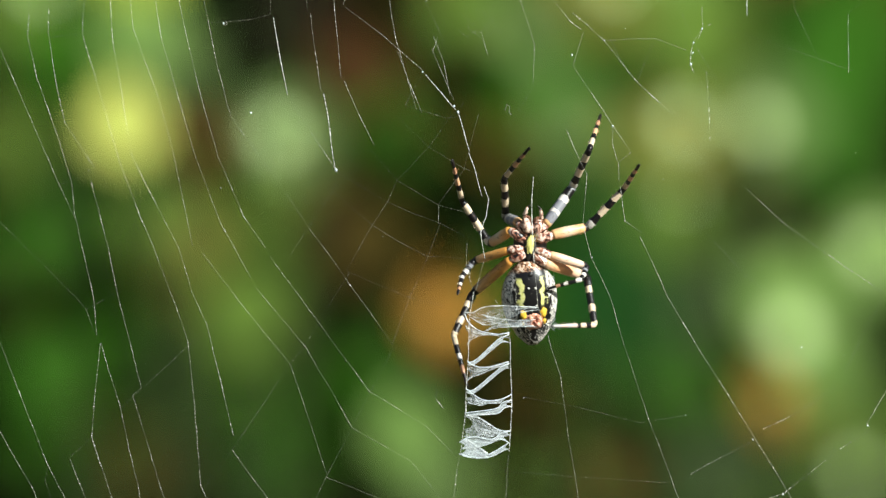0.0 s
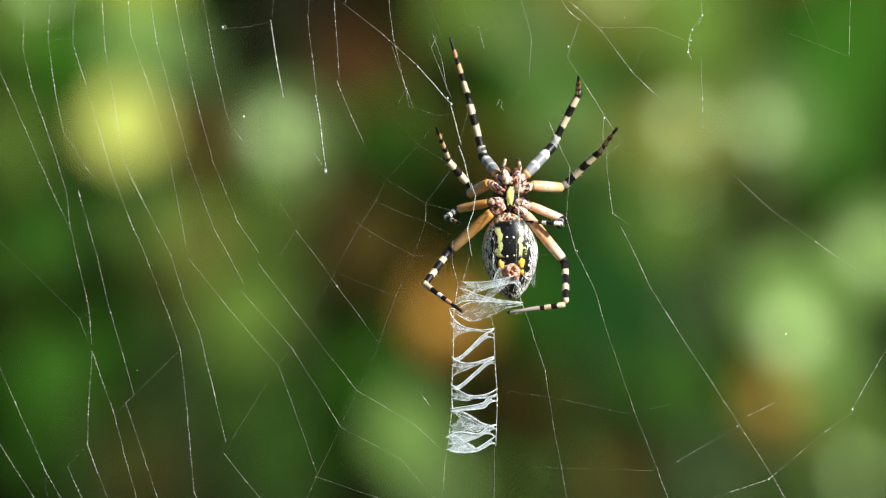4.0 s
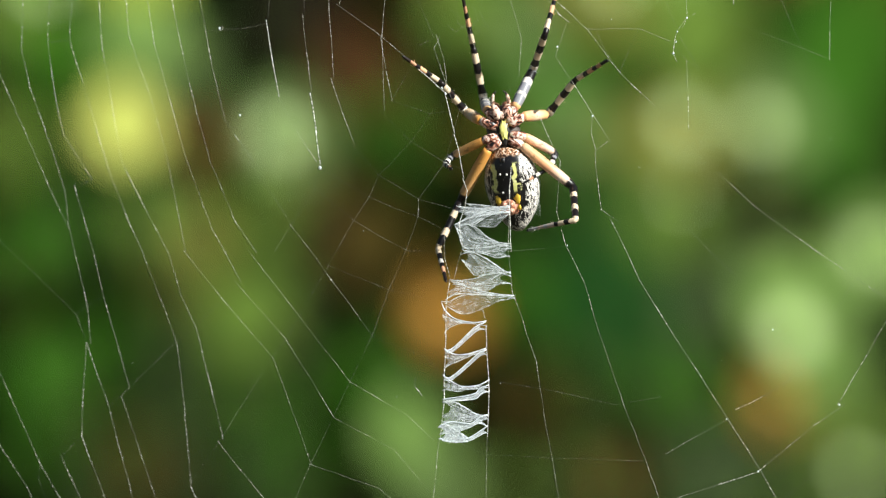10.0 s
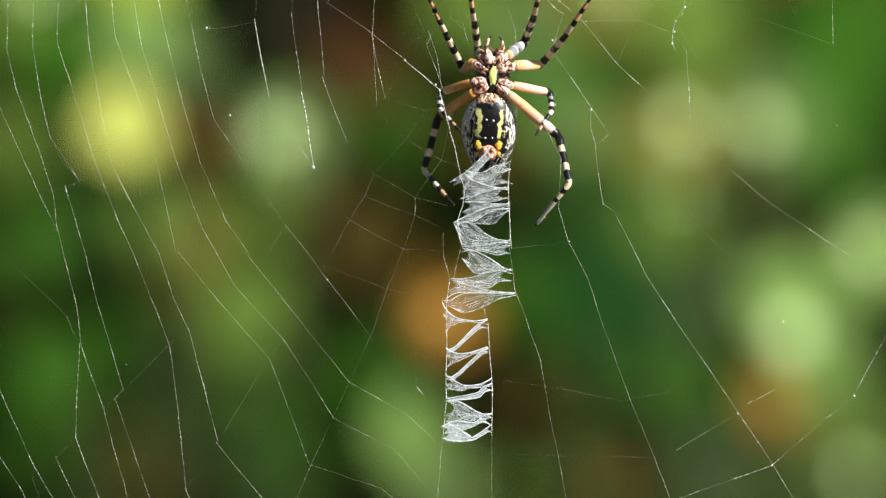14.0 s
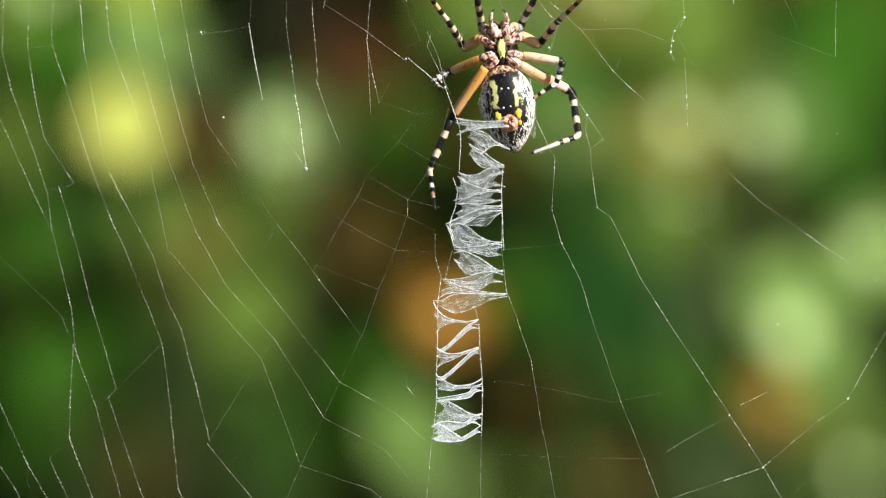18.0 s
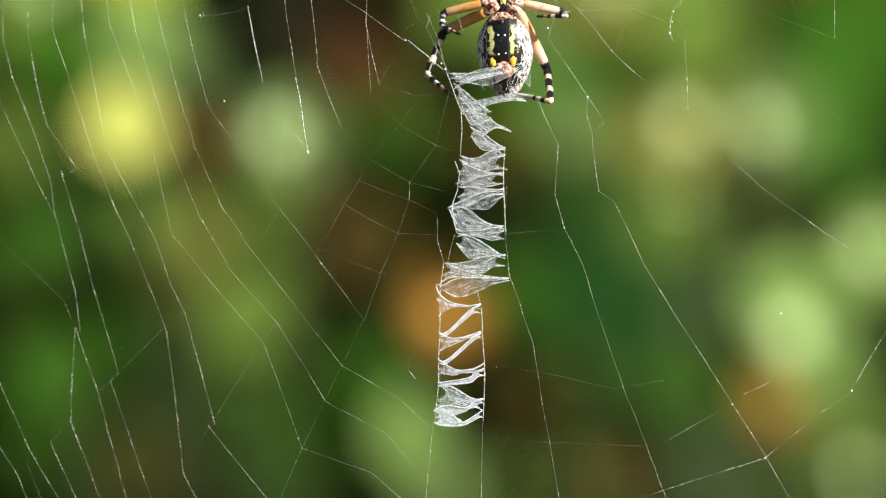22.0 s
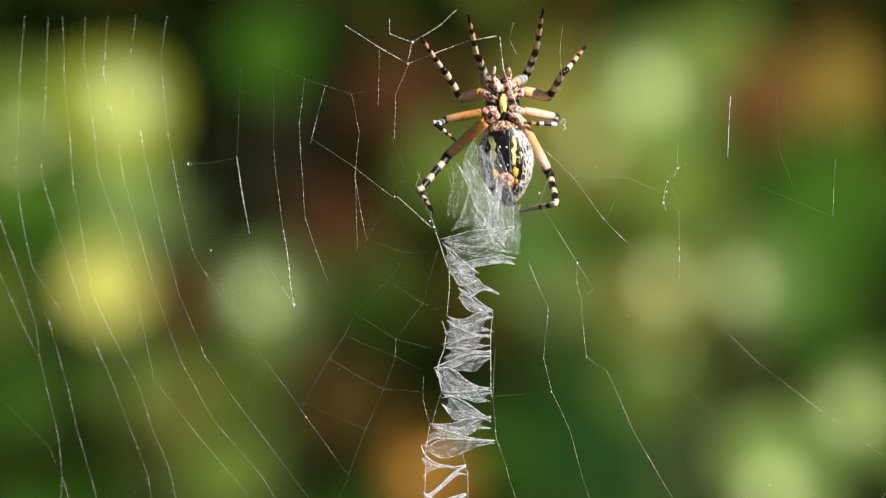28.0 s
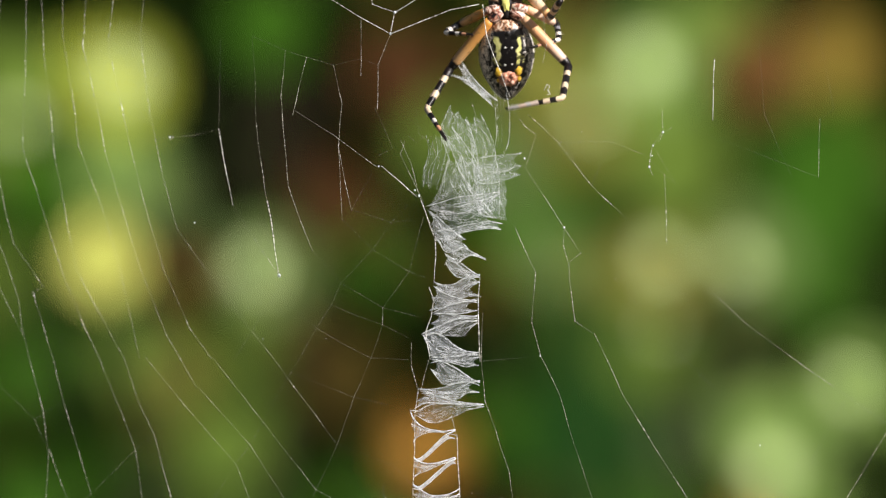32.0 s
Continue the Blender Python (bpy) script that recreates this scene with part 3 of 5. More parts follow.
# loose curls of silk
radial(3, 1014, -44, 1018, -54, 1024, -51, 1020, -44, 1024, -37, 1019, -35)
radial(2, 855, 178, 858, 168, 863, 170, 862, 180, 866, 186)
radial(2, 352, 40, 357, 48, 362, 44, 358, 38)
radial(2, 735, 665, 732, 678, 740, 690, 746, 697)
radial(1, 778, 8, 800, 30, 815, 20, 832, 52)
radial(1, 790, -8, 794, 36, 820, 56, 842, 40)
radial(1, 800, 2, 822, 8, 830, 30, 815, 44, 800, 40)
radial(1, 775, 40, 790, 52, 812, 34)
radial(1, 838, -5, 835, 20, 850, 44)
radial(2, 816, 42, 821, 60, 827, 82)
radial(1, 716, -10, 735, 30, 748, 62)
# the spokes to the lower side
radial(1, 775, 165, 747, 195, 714, 244, 658, 304, 641, 343, 615, 385, 592, 425, 570, 465)
radial(1, 570, 465, 540, 518, 497, 597, 470, 632, 395, 755, 378, 783, 325, 862)
radial(1, 803, 185, 791, 230, 778, 282, 755, 314, 732, 347)
radial(1, 731, 378, 712, 436, 681, 508, 652, 592)
radial(1, 652, 592, 614, 673, 585, 737, 545, 823, 520, 882)
radial(2, 732, 347, 731, 378)
radial(1, 549, 300, 543, 326, 615, 385, 660, 412, 712, 437, 778, 440)
radial(1, 543, 326, 500, 392, 470, 441)
radial(1, 0, 445, 50, 490, 115, 552, 135, 600)
radial(1, 165, 520, 115, 552)
radial(1, 215, 685, 295, 605, 328, 577, 380, 525)
radial(1, 45, 72, 193, 57, 400, 40, 440, 30)
radial(1, 131, 312, 65, 337)
radial(1, 570, 465, 657, 499, 681, 508, 742, 521)
radial(1, 180, 720, 215, 685)
# the spokes and turns by the right-hand frame
radial(1, 815, 778, 865, 803, 985, 808, 1150, 812, 1200, 800)
radial(1.5, 1200, 800, 1250, 770, 1310, 737)
radial(2, 1330, 720, 1380, 695, 1425, 668)
radial(1, 1425, 668, 1460, 645)
radial(2, 905, 355, 903, 440, 912, 512, 955, 635, 970, 730, 985, 805, 998, 882)
radial(2, 960, 200, 985, 255, 998, 280, 993, 370, 1009, 429, 1043, 495, 1070, 585, 1115, 710, 1155, 810, 1182, 882)
radial(2, 985, 0, 1010, 22, 1038, 48, 1098, 125, 1125, 150, 1160, 182)
radial(1, 1035, 0, 1038, 48)
radial(2, 1000, 35, 980, 95, 1015, 145, 1050, 200, 1080, 245)
radial(2, 1080, 245, 1058, 262, 1060, 290, 1070, 365, 1100, 385)
radial(2, 1100, 385, 1125, 435, 1150, 490, 1200, 570, 1260, 660, 1310, 737, 1370, 830, 1400, 882)
radial(2, 1050, 200, 1048, 230, 1058, 262)
radial(2, 1038, 48, 1135, 47, 1188, 68)
radial(1, 1188, 68, 1225, 103, 1245, 118)
radial(1, 1098, 125, 1130, 50)
radial(1, 1125, 150, 1110, 175)
radial(1, 1062, -42, 1054, 53, 1070, 85, 1098, 125)
radial(1, 1185, 0, 1215, 70, 1245, 118)
radial(2, 1220, -10, 1222, 25, 1205, 50, 1200, 70, 1198, 90, 1205, 105)
radial(2, 1237, 20, 1222, 30, 1215, 45)
radial(2, 1225, 103, 1228, 160, 1230, 225)
radial(1, 1158, 310, 1190, 350, 1275, 441, 1330, 490)
radial(2, 1300, 300, 1365, 360, 1475, 438, 1568, 500)
radial(1, 1387, -137, 1398, -7, 1450, 106)
radial(2, 1495, 0, 1494, 102)
radial(1, 1265, 20, 1380, 60, 1494, 102)
radial(1, 1477, -212, 1512, -62, 1520, -17, 1495, 0)
radial(3, 1310, -104, 1309, 6)
radial(1, 1545, 490, 1500, 575, 1480, 620)
radial(2, 1568, 630, 1522, 710)
radial(2, 1522, 710, 1465, 750, 1370, 830, 1215, 882)
radial(1, 1568, 785, 1495, 820, 1418, 882)
radial(1, 1568, 820, 1495, 882)
radial(1, 895, 673, 1000, 690, 1100, 712, 1180, 697)
radial(1, 903, 440, 1009, 429)
radial(2, 940, -30, 980, 20, 1000, 35)
radial(2, 770, 882, 775, 820, 780, 775)
radial(2, 867, 770, 866, 882)
radial(2, 886, -20, 912, 62, 909, 130)
radial(1, 909, 130, 880, 178)


def knot(x, y, r):
    """A bead of silk on a knot of the web."""
    c = lattice(x, y)
    ob = part("silk_bead", blob(r * 0.5, r * 0.4, r * 0.58, rough=0.9, seed=x, segments=8, rings=6), CORD, web, "bright white bead of silk")
    ob.location = c
    MOVING.append((ob, c))
    return ob


for x, y, r in ((1050, 200, 3.3), (549, 291, 5), (1522, 710, 3), (1310, 737, 2.2), (1370, 830, 2.5), (1009, 429, 2), (1198, 90, 3.6), (1205, 52, 3), (1222, 28, 3), (1203, 70, 2.5), (744, -142, 4), (752, -180, 4.5), (1396, 577, 2), (355, 43, 3), (399, 197, 2.5), (980, 78, 3)):
    knot(x, y, r)
for x, y, r, give, early in ((775, 160, 4, (20, 13, 0), (-5, -23, 0)), (768, 150, 3, (20, 13, 0), (-5, -23, 0)), (712, 107, 2.5, (12, 12, 0), (-4, -8, 0))):
    bead = knot(x, y, r)
    GIVES[bead], EARLY[bead] = give, early
rnd_speck = random.Random(77)
for x, y in ((1140, 290), (1255, 245), (1166, 325), (632, 403), (1300, 632), (1185, 697), (1290, 457), (520, 405), (495, 350), (1380, 250), (1420, 215), (1500, 240), (345, 330), (220, 640), (700, 700), (1080, 30), (890, 675), (1475, 590)):
    knot(x, y, rnd_speck.uniform(0.6, 1.1))


# ---- the zigzag of silk bands ----
BANDS = []       # object, centre, time it is laid, how it lies before


def along(points, u):
    """The place at u, from 0 to 1, on a smooth curve through the points."""
    n = len(points) - 1
    f = min(max(u, 0.0), 1.0) * n
    i = min(int(f), n - 1)
    f -= i
    p0, p1, p2, p3 = (points[min(n, max(0, i + k))] for k in (-1, 0, 1, 2))
    return 0.5 * (2 * p1 + (p2 - p0) * f + (2 * p0 - 5 * p1 + 4 * p2 - p3) * f * f + (3 * p1 - p0 - 3 * p2 + p3) * f ** 3)


def silk_band(laid, top, bottom, fibres=40, cords=(1.0, 0.6), body=None, wild=0.0, shift=(10, 17), label="white zigzag band of silk fibres laid on the web"):
    """A swathe of silk between two free edges, each through places on the plan sheet from one side to the other."""
    k = len(BANDS)
    rnd = random.Random(100 + k)
    upper = [lattice(x + shift[0], y + shift[1]) for x, y in zip(top[::2], top[1::2])]
    lower = [lattice(x + shift[0], y + shift[1]) for x, y in zip(bottom[::2], bottom[1::2])]
    centre = (sum(upper, Vector()) + sum(lower, Vector())) / (len(upper) + len(lower))
    long = (upper[-1] - upper[0]).length / U

    ends = []
    for i in (0, -1):
        high = (upper[i] - lower[i]).length / U
        stays = [0.0, 1.0] + [rnd.uniform(0.3, 0.7) for q in range(int(high > 22) + int(high > 45))]
        ends.append((sorted(stays), min(0.3, 0.9 * high / long)))

    def hollow(v, end):
        """How far the free side hangs in between the points where it is fastened."""
        stays, deep = end
        v = min(0.999, max(0.0, v))
        low = max(q for q in stays if q <= v)
        top_stay = min(q for q in stays if q > v)
        f = (v - low) / (top_stay - low)
        return deep * (top_stay - low) * 4 * f * (1 - f)

    def place(u, v):
        c = min(1.0, max(0.0, u))
        c += hollow(v, ends[0]) * (1 - c) ** 2 - hollow(v, ends[1]) * c ** 2
        return along(upper, c).lerp(along(lower, c), v) - centre

    def stray(size):
        return Vector((rnd.gauss(0, size), rnd.gauss(0, size), rnd.gauss(0, size))) * U

    mesh = ([], [])
    # the fibres run in bundles that drift from edge to edge, and gather at the edges
    bundles = [rnd.random() for q in range(6)] + [0.02, 0.1, 0.9, 0.98]
    for i in range(int(fibres * 0.8)):
        # most end at a point where the swathe is fastened
        a, c = rnd.choice(ends[0][0]) + rnd.gauss(0, 0.02), rnd.choice(ends[1][0]) + rnd.gauss(0, 0.02)
        mid = rnd.choice(bundles) + rnd.gauss(0, 0.16)
        if rnd.random() < 0.35:
            a, c = mid, mid
        u0, u1 = (0.0, 1.0) if rnd.random() < 0.6 else sorted((rnd.random(), rnd.random()))
        if u1 - u0 < 0.25:
            u0, u1 = 0.0, 1.0
        bow, ph = rnd.gauss(0, 0.10 + wild * 0.2), rnd.uniform(0, 6)
        path = []
        for j in range(12):
            u = u0 + (u1 - u0) * j / 11
            v = a * (1 - u) ** 2 + mid * 2 * u * (1 - u) + c * u * u + bow * math.sin(math.pi * u + wild * ph)
            path.append(place(u, min(1.01, max(-0.01, v))) + stray(0.1 + 0.5 * wild) + Vector((0, math.sin(ph), 0)) * U)
        tube(path, rnd.choice((0.08, 0.1, 0.12, 0.14, 0.22)) * U, 3, mesh)
    # short ones that cross the others and knit them together
    for i in range(int(fibres * (0.6 + 0.8 * wild))):
        u, v = rnd.random(), rnd.random()
        du, dv = rnd.gauss(0, 0.05), rnd.gauss(0, 0.12)
        path = []
        for j in range(7):
            path.append(place(u, min(1, max(0, v))) + stray(0.25 + wild))
            u, v = min(1, max(0, u + du)), v + dv
            du, dv = du + rnd.gauss(0, 0.015), dv + rnd.gauss(0, 0.04)
        tube(path, rnd.choice((0.06, 0.08, 0.11)) * U, 3, mesh)
    ob = part("silk_band", mesh, FIBRE)
    tagged(ob, label, "silk band", "zigzag silk bands")
    for v, size in ((0.0, cords[0]), (1.0, cords[1])):
        if not size:
            continue
        cord = ([], [])
        # strands laid side by side, which part where they are fastened
        for strand_no in range(3 if size < 1.5 else 7):
            a, up = rnd.uniform(0, 6.3), rnd.gauss(0, 0.5)
            path, radii = [], []
            for j in range(21):
                u = j / 20
                flare = abs(2 * u - 1) ** 4
                inner = abs(rnd.gauss(0, 0.03)) + 0.16 * flare * abs(up)
                off = size * (0.30 * math.sin(a + 4 * u) + flare * up * 0.5)
                path.append(place(u, v + (inner if v == 0 else -inner)) + Vector((0, -1 + size * 0.3 * math.cos(a + 3 * u), off + rnd.gauss(0, 0.12))) * U)
                radii.append(size * U * (0.17 + 0.10 * flare + rnd.uniform(0, 0.07)))
            tube(path, radii, 5, cord)
        part("edge_cord", cord, CORD if size > 1.5 else EDGE, ob, "thick white edge cord" if size > 1.5 else "")
    if body:
        across, down = 26, 12
        pts = [tuple(place(i / across, j / down) + Vector((0, rnd.gauss(0, 0.6) + 1.0, 0)) * U) for i in range(across + 1) for j in range(down + 1)]
        faces = [(a, a + 1, a + down + 2, a + down + 1) for i in range(across) for j in range(down) for a in (i * (down + 1) + j,)]
        sheet = part("silk_sheet", (pts, faces), body, ob, "thin see-through silk sheet")
        layer = sheet.data.uv_layers.new(name="along")
        for loop in sheet.data.loops:
            i, j = divmod(loop.vertex_index, down + 1)
            layer.data[loop.index].uv = (i / across * long / 90 + k * 3.7, j / down)
    ob.location = centre + web.location
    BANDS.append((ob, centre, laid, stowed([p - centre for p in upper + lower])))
    return ob


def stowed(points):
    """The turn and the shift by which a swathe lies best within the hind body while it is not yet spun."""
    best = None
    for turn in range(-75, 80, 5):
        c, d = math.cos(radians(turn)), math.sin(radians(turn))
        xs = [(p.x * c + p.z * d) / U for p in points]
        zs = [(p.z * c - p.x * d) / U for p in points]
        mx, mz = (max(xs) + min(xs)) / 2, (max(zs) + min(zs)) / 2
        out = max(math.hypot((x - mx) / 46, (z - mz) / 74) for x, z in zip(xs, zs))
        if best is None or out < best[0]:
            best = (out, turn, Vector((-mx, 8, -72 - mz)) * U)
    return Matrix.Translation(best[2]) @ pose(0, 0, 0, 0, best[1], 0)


def loose_band(laid, lx, l0, l1, rx, r0, r1, sag=(0, 0), fibres=40, cords=(0.4, 0.3), body=None, wild=0.6):
    """A ragged swathe of the crown: each side by its x, top and bottom."""
    def edge(a, c, low):
        return [q for f in (0, 0.25, 0.5, 0.75, 1) for q in (lx + (rx - lx) * f, a + (c - a) * f + low * 4 * f * (1 - f))]
    return silk_band(laid, edge(l0, r0, sag[0]), edge(l1, r1, sag[1]), fibres, cords, body, wild)


# the lower, older ladder with thick cords
silk_band(-1, (768, 737, 780, 732, 800, 743, 822, 757), (768, 758, 785, 763, 803, 764, 820, 762), 120, (1.4, 1.6), MAT, 0.9)
silk_band(-1, (804, 757, 820, 757, 835, 749, 848, 740, 857, 733), (804, 762, 822, 762, 838, 755, 850, 748, 857, 748), 24, (1.7, 1.2), MAT)
silk_band(-1, (768, 738, 780, 730, 796, 727, 825, 730, 842, 718, 858, 713), (770, 750, 790, 748, 808, 744, 826, 737, 840, 730, 857, 736), 50, (1.7, 1.3), MAT, 0.2)
silk_band(-1, (775, 691, 790, 690, 803, 694, 822, 705, 838, 714, 857, 715), (774, 728, 790, 730, 806, 729, 824, 727, 840, 720, 857, 722), 90, (1.5, 0.8), SHEET, 0.35)
silk_band(-1, (775, 687, 800, 683, 818, 680, 834, 675, 842, 666, 858, 660), (775, 693, 800, 690, 820, 688, 836, 685, 846, 676, 858, 673), 26, (1.6, 1.5), MAT)
silk_band(-1, (775, 643, 785, 650, 800, 660, 815, 664, 838, 661, 858, 651), (775, 671, 790, 672, 804, 673, 818, 669, 838, 668, 858, 665), 50, (1.7, 0.8), SHEET, 0.2)
silk_band(-1, (776, 646, 786, 648, 798, 640, 820, 620, 838, 604, 852, 597), (776, 652, 788, 654, 802, 644, 824, 624, 842, 609, 852, 607), 18, (1.6, 1.3), MAT)
silk_band(-1, (776, 595, 784, 601, 796, 606, 815, 606, 835, 600, 851, 595), (776, 633, 785, 626, 797, 621, 815, 613, 835, 605, 851, 604), 44, (1.7, 0.6), SHEET, 0.1)
silk_band(-1, (777, 598, 786, 598, 797, 590, 815, 572, 832, 556, 851, 547), (777, 604, 789, 603, 802, 594, 820, 577, 838, 563, 851, 563), 18, (1.6, 1.3), MAT)
silk_band(-1, (770, 512, 776, 525, 786, 537, 802, 545, 830, 549, 851, 545), (775, 571, 783, 561, 795, 554, 810, 551, 830, 552, 851, 556), 50, (1.7, 0.6), SHEET, 0.1)
# the arch and the upper, newer fans
silk_band(-1, (770, 512, 785, 512, 797, 505, 815, 500, 850, 499, 901, 500), (780, 520, 805, 534, 830, 530, 858, 518, 872, 511, 901, 505), 36, (1.2, 0.5), HAZE)
silk_band(3.0, (785, 474, 800, 478, 820, 487, 850, 494, 875, 498, 901, 500), (777, 510, 796, 500, 820, 499, 850, 501, 875, 502, 901, 505), 44, (1.2, 1.3), SHEET)
silk_band(5.2, (785, 474, 808, 474, 830, 470, 850, 463, 872, 460, 894, 458), (790, 482, 810, 484, 835, 490, 856, 491, 870, 481, 893, 479), 50, (1.3, 0.6), SHEET)
silk_band(5.9, (806, 420, 825, 424, 845, 432, 865, 445, 880, 455, 894, 461), (806, 438, 815, 450, 830, 466, 850, 463, 872, 461, 894, 467), 50, (1.0, 0.6), SHEET)
silk_band(6.9, (805, 417, 830, 417, 850, 415, 870, 411, 892, 407), (805, 428, 825, 424, 848, 428, 868, 434, 880, 432, 892, 431), 44, (1.3, 0.5), SHEET)
silk_band(7.9, (790, 375, 812, 374, 830, 380, 848, 395, 868, 405, 892, 408), (792, 378, 800, 395, 808, 416, 840, 416, 868, 412, 892, 413), 60, (1.0, 0.6), SHEET)
silk_band(8.8, (790, 376, 805, 368, 825, 360, 845, 351, 865, 347, 889, 342), (795, 381, 812, 375, 828, 374, 846, 362, 866, 354, 889, 352), 44, (1.4, 1.2), SHEET)
silk_band(8.9, (818, 376, 840, 365, 858, 357, 874, 353, 889, 351), (822, 377, 845, 379, 864, 378, 878, 364, 889, 355), 26, (0.4, 0.5), HAZE, 0.3)
silk_band(9.8, (810, 338, 830, 339, 850, 341, 870, 343, 889, 343), (804, 371, 820, 362, 840, 353, 860, 348, 889, 348), 50, (1.0, 0.4), SHEET)
silk_band(10.8, (812, 336, 830, 328, 850, 321, 868, 317, 888, 312), (811, 341, 830, 339, 850, 340, 870, 338, 889, 333), 44, (1.0, 0.7), SHEET)
silk_band(12.0, (811, 290, 825, 300, 842, 308, 860, 313, 888, 316), (803, 334, 818, 331, 835, 326, 855, 320, 870, 318, 888, 319), 60, (1.1, 0.5), SHEET, 0.1)
silk_band(12.9, (812, 283, 828, 288, 845, 287, 858, 280, 872, 274, 893, 269), (811, 291, 825, 300, 842, 308, 860, 312, 876, 308, 896, 309), 60, (1.4, 0.7), SHEET, 0.1)
silk_band(16.2, (830, 232, 840, 238, 856, 246, 874, 260, 893, 271), (832, 248, 838, 260, 850, 272, 862, 276, 875, 275, 893, 274), 50, (1.3, 0.5), SHEET, 0.15)
silk_band(16.9, (826, 205, 845, 208, 862, 214, 874, 226, 888, 233, 903, 241), (830, 252, 838, 246, 852, 250, 862, 243, 878, 235, 903, 243), 60, (0.7, 1.2), SHEET, 0.3)
silk_band(19.2, (800, 155, 815, 165, 835, 182, 850, 195, 868, 207), (812, 206, 822, 214, 830, 228, 845, 230, 866, 220), 50, (0.6, 0.7), SHEET, 0.3)
silk_band(19.9, (812, 192, 840, 188, 865, 182, 890, 177, 912, 174, 932, 178), (816, 206, 840, 207, 860, 196, 885, 190, 910, 187, 930, 189), 44, (0.7, 0.9), SHEET, 0.15)
silk_band(21.8, (797, 148, 825, 140, 850, 132, 880, 128, 905, 124, 928, 122), (803, 153, 830, 156, 860, 160, 888, 150, 902, 143, 928, 125), 34, (0.8, 0.4), HAZE, 0.15)
silk_band(22.6, (803, 152, 830, 158, 860, 160, 885, 150, 898, 152, 904, 160), (815, 192, 840, 188, 862, 182, 885, 178, 900, 176, 912, 174), 44, (0.4, 0.4), HAZE, 0.3)
# the crown of loose silk
loose_band(23.8, 852, 80, 150, 915, 160, 168, (2, 2), 26, (0.5, 0.3), GAUZE, 0.3)
loose_band(24.6, 900, 90, 166, 940, 80, 170, (0, 0), 24, (0.3, 0.3), GAUZE)
silk_band(25.6, (822, 12, 840, 45, 852, 75, 866, 105), (842, 5, 868, 40, 890, 75, 905, 110), 22, (0.5, 0.3), GAUZE, 0.15)
silk_band(26.2, (866, 105, 880, 130, 895, 165), (905, 110, 914, 140, 915, 168), 18, (0.4, 0.3), GAUZE, 0.2)
silk_band(26.6, (836, 58, 828, 90, 822, 113, 806, 145), (886, 55, 894, 90, 898, 130, 900, 168), 32, (0.7, 0.3), GAUZE, 0.2)
silk_band(27.0, (876, 62, 882, 95, 888, 140, 890, 166), (918, 55, 925, 85, 928, 130, 928, 168), 20, (0.3, 0.5), GAUZE, 0.25)
silk_band(27.6, (840, -32, 828, -8, 823, 15, 836, 58), (868, -12, 876, 14, 882, 34, 888, 58), 26, (0.5, 0.3), GAUZE, 0.25)
silk_band(28.1, (864, -8, 870, 14, 876, 40, 878, 64), (893, -18, 908, 12, 918, 40, 922, 64), 16, (0.3, 0.4), GAUZE, 0.3)
silk_band(28.0, (797, 24, 801, 55, 792, 85, 790, 118), (822, 14, 832, 50, 826, 85, 816, 118), 8, (0.25, 0.2), HAZE, 0.5)
silk_band(28.4, (915, -62, 918, -20, 920, 25, 914, 52), (938, -58, 944, -20, 943, 30, 934, 55), 7, (0.4, 0.5), None, 0.3)
loose_band(31.3, 880, 60, 110, 965, 52, 90, (0, 4), 30, (0.5, 0.5), GAUZE, 0.3)

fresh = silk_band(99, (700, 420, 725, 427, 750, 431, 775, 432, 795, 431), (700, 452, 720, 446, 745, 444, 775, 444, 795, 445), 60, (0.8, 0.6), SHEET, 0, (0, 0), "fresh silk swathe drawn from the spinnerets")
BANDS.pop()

for kind, nodes in ((3, (813, 310, 821, 332, 817, 362, 807, 391, 816, 438)), (2, (782, 410, 782, 450, 794, 490)), (2, (812, 440, 800, 492)), (3, (794, 490, 788, 535, 788, 600, 786, 660, 787, 705, 780, 775)), (2, (835, 505, 855, 545, 862, 572)), (3, (862, 572, 866, 640, 869, 690, 867, 770)), (3, (902, 290, 900, 330, 900, 365, 904, 440))):
    spiral(kind, *nodes)


# ---- the spider ----
spider = new("garden_spider")
tagged(spider, "black and yellow garden spider with banded legs, belly to the web", "spider")
BACK = 46        # how far the legs' sockets lie behind the web
SOCKET = {1: (24, 72), 2: (37, 56), 3: (36, 21), 4: (30, 5)}


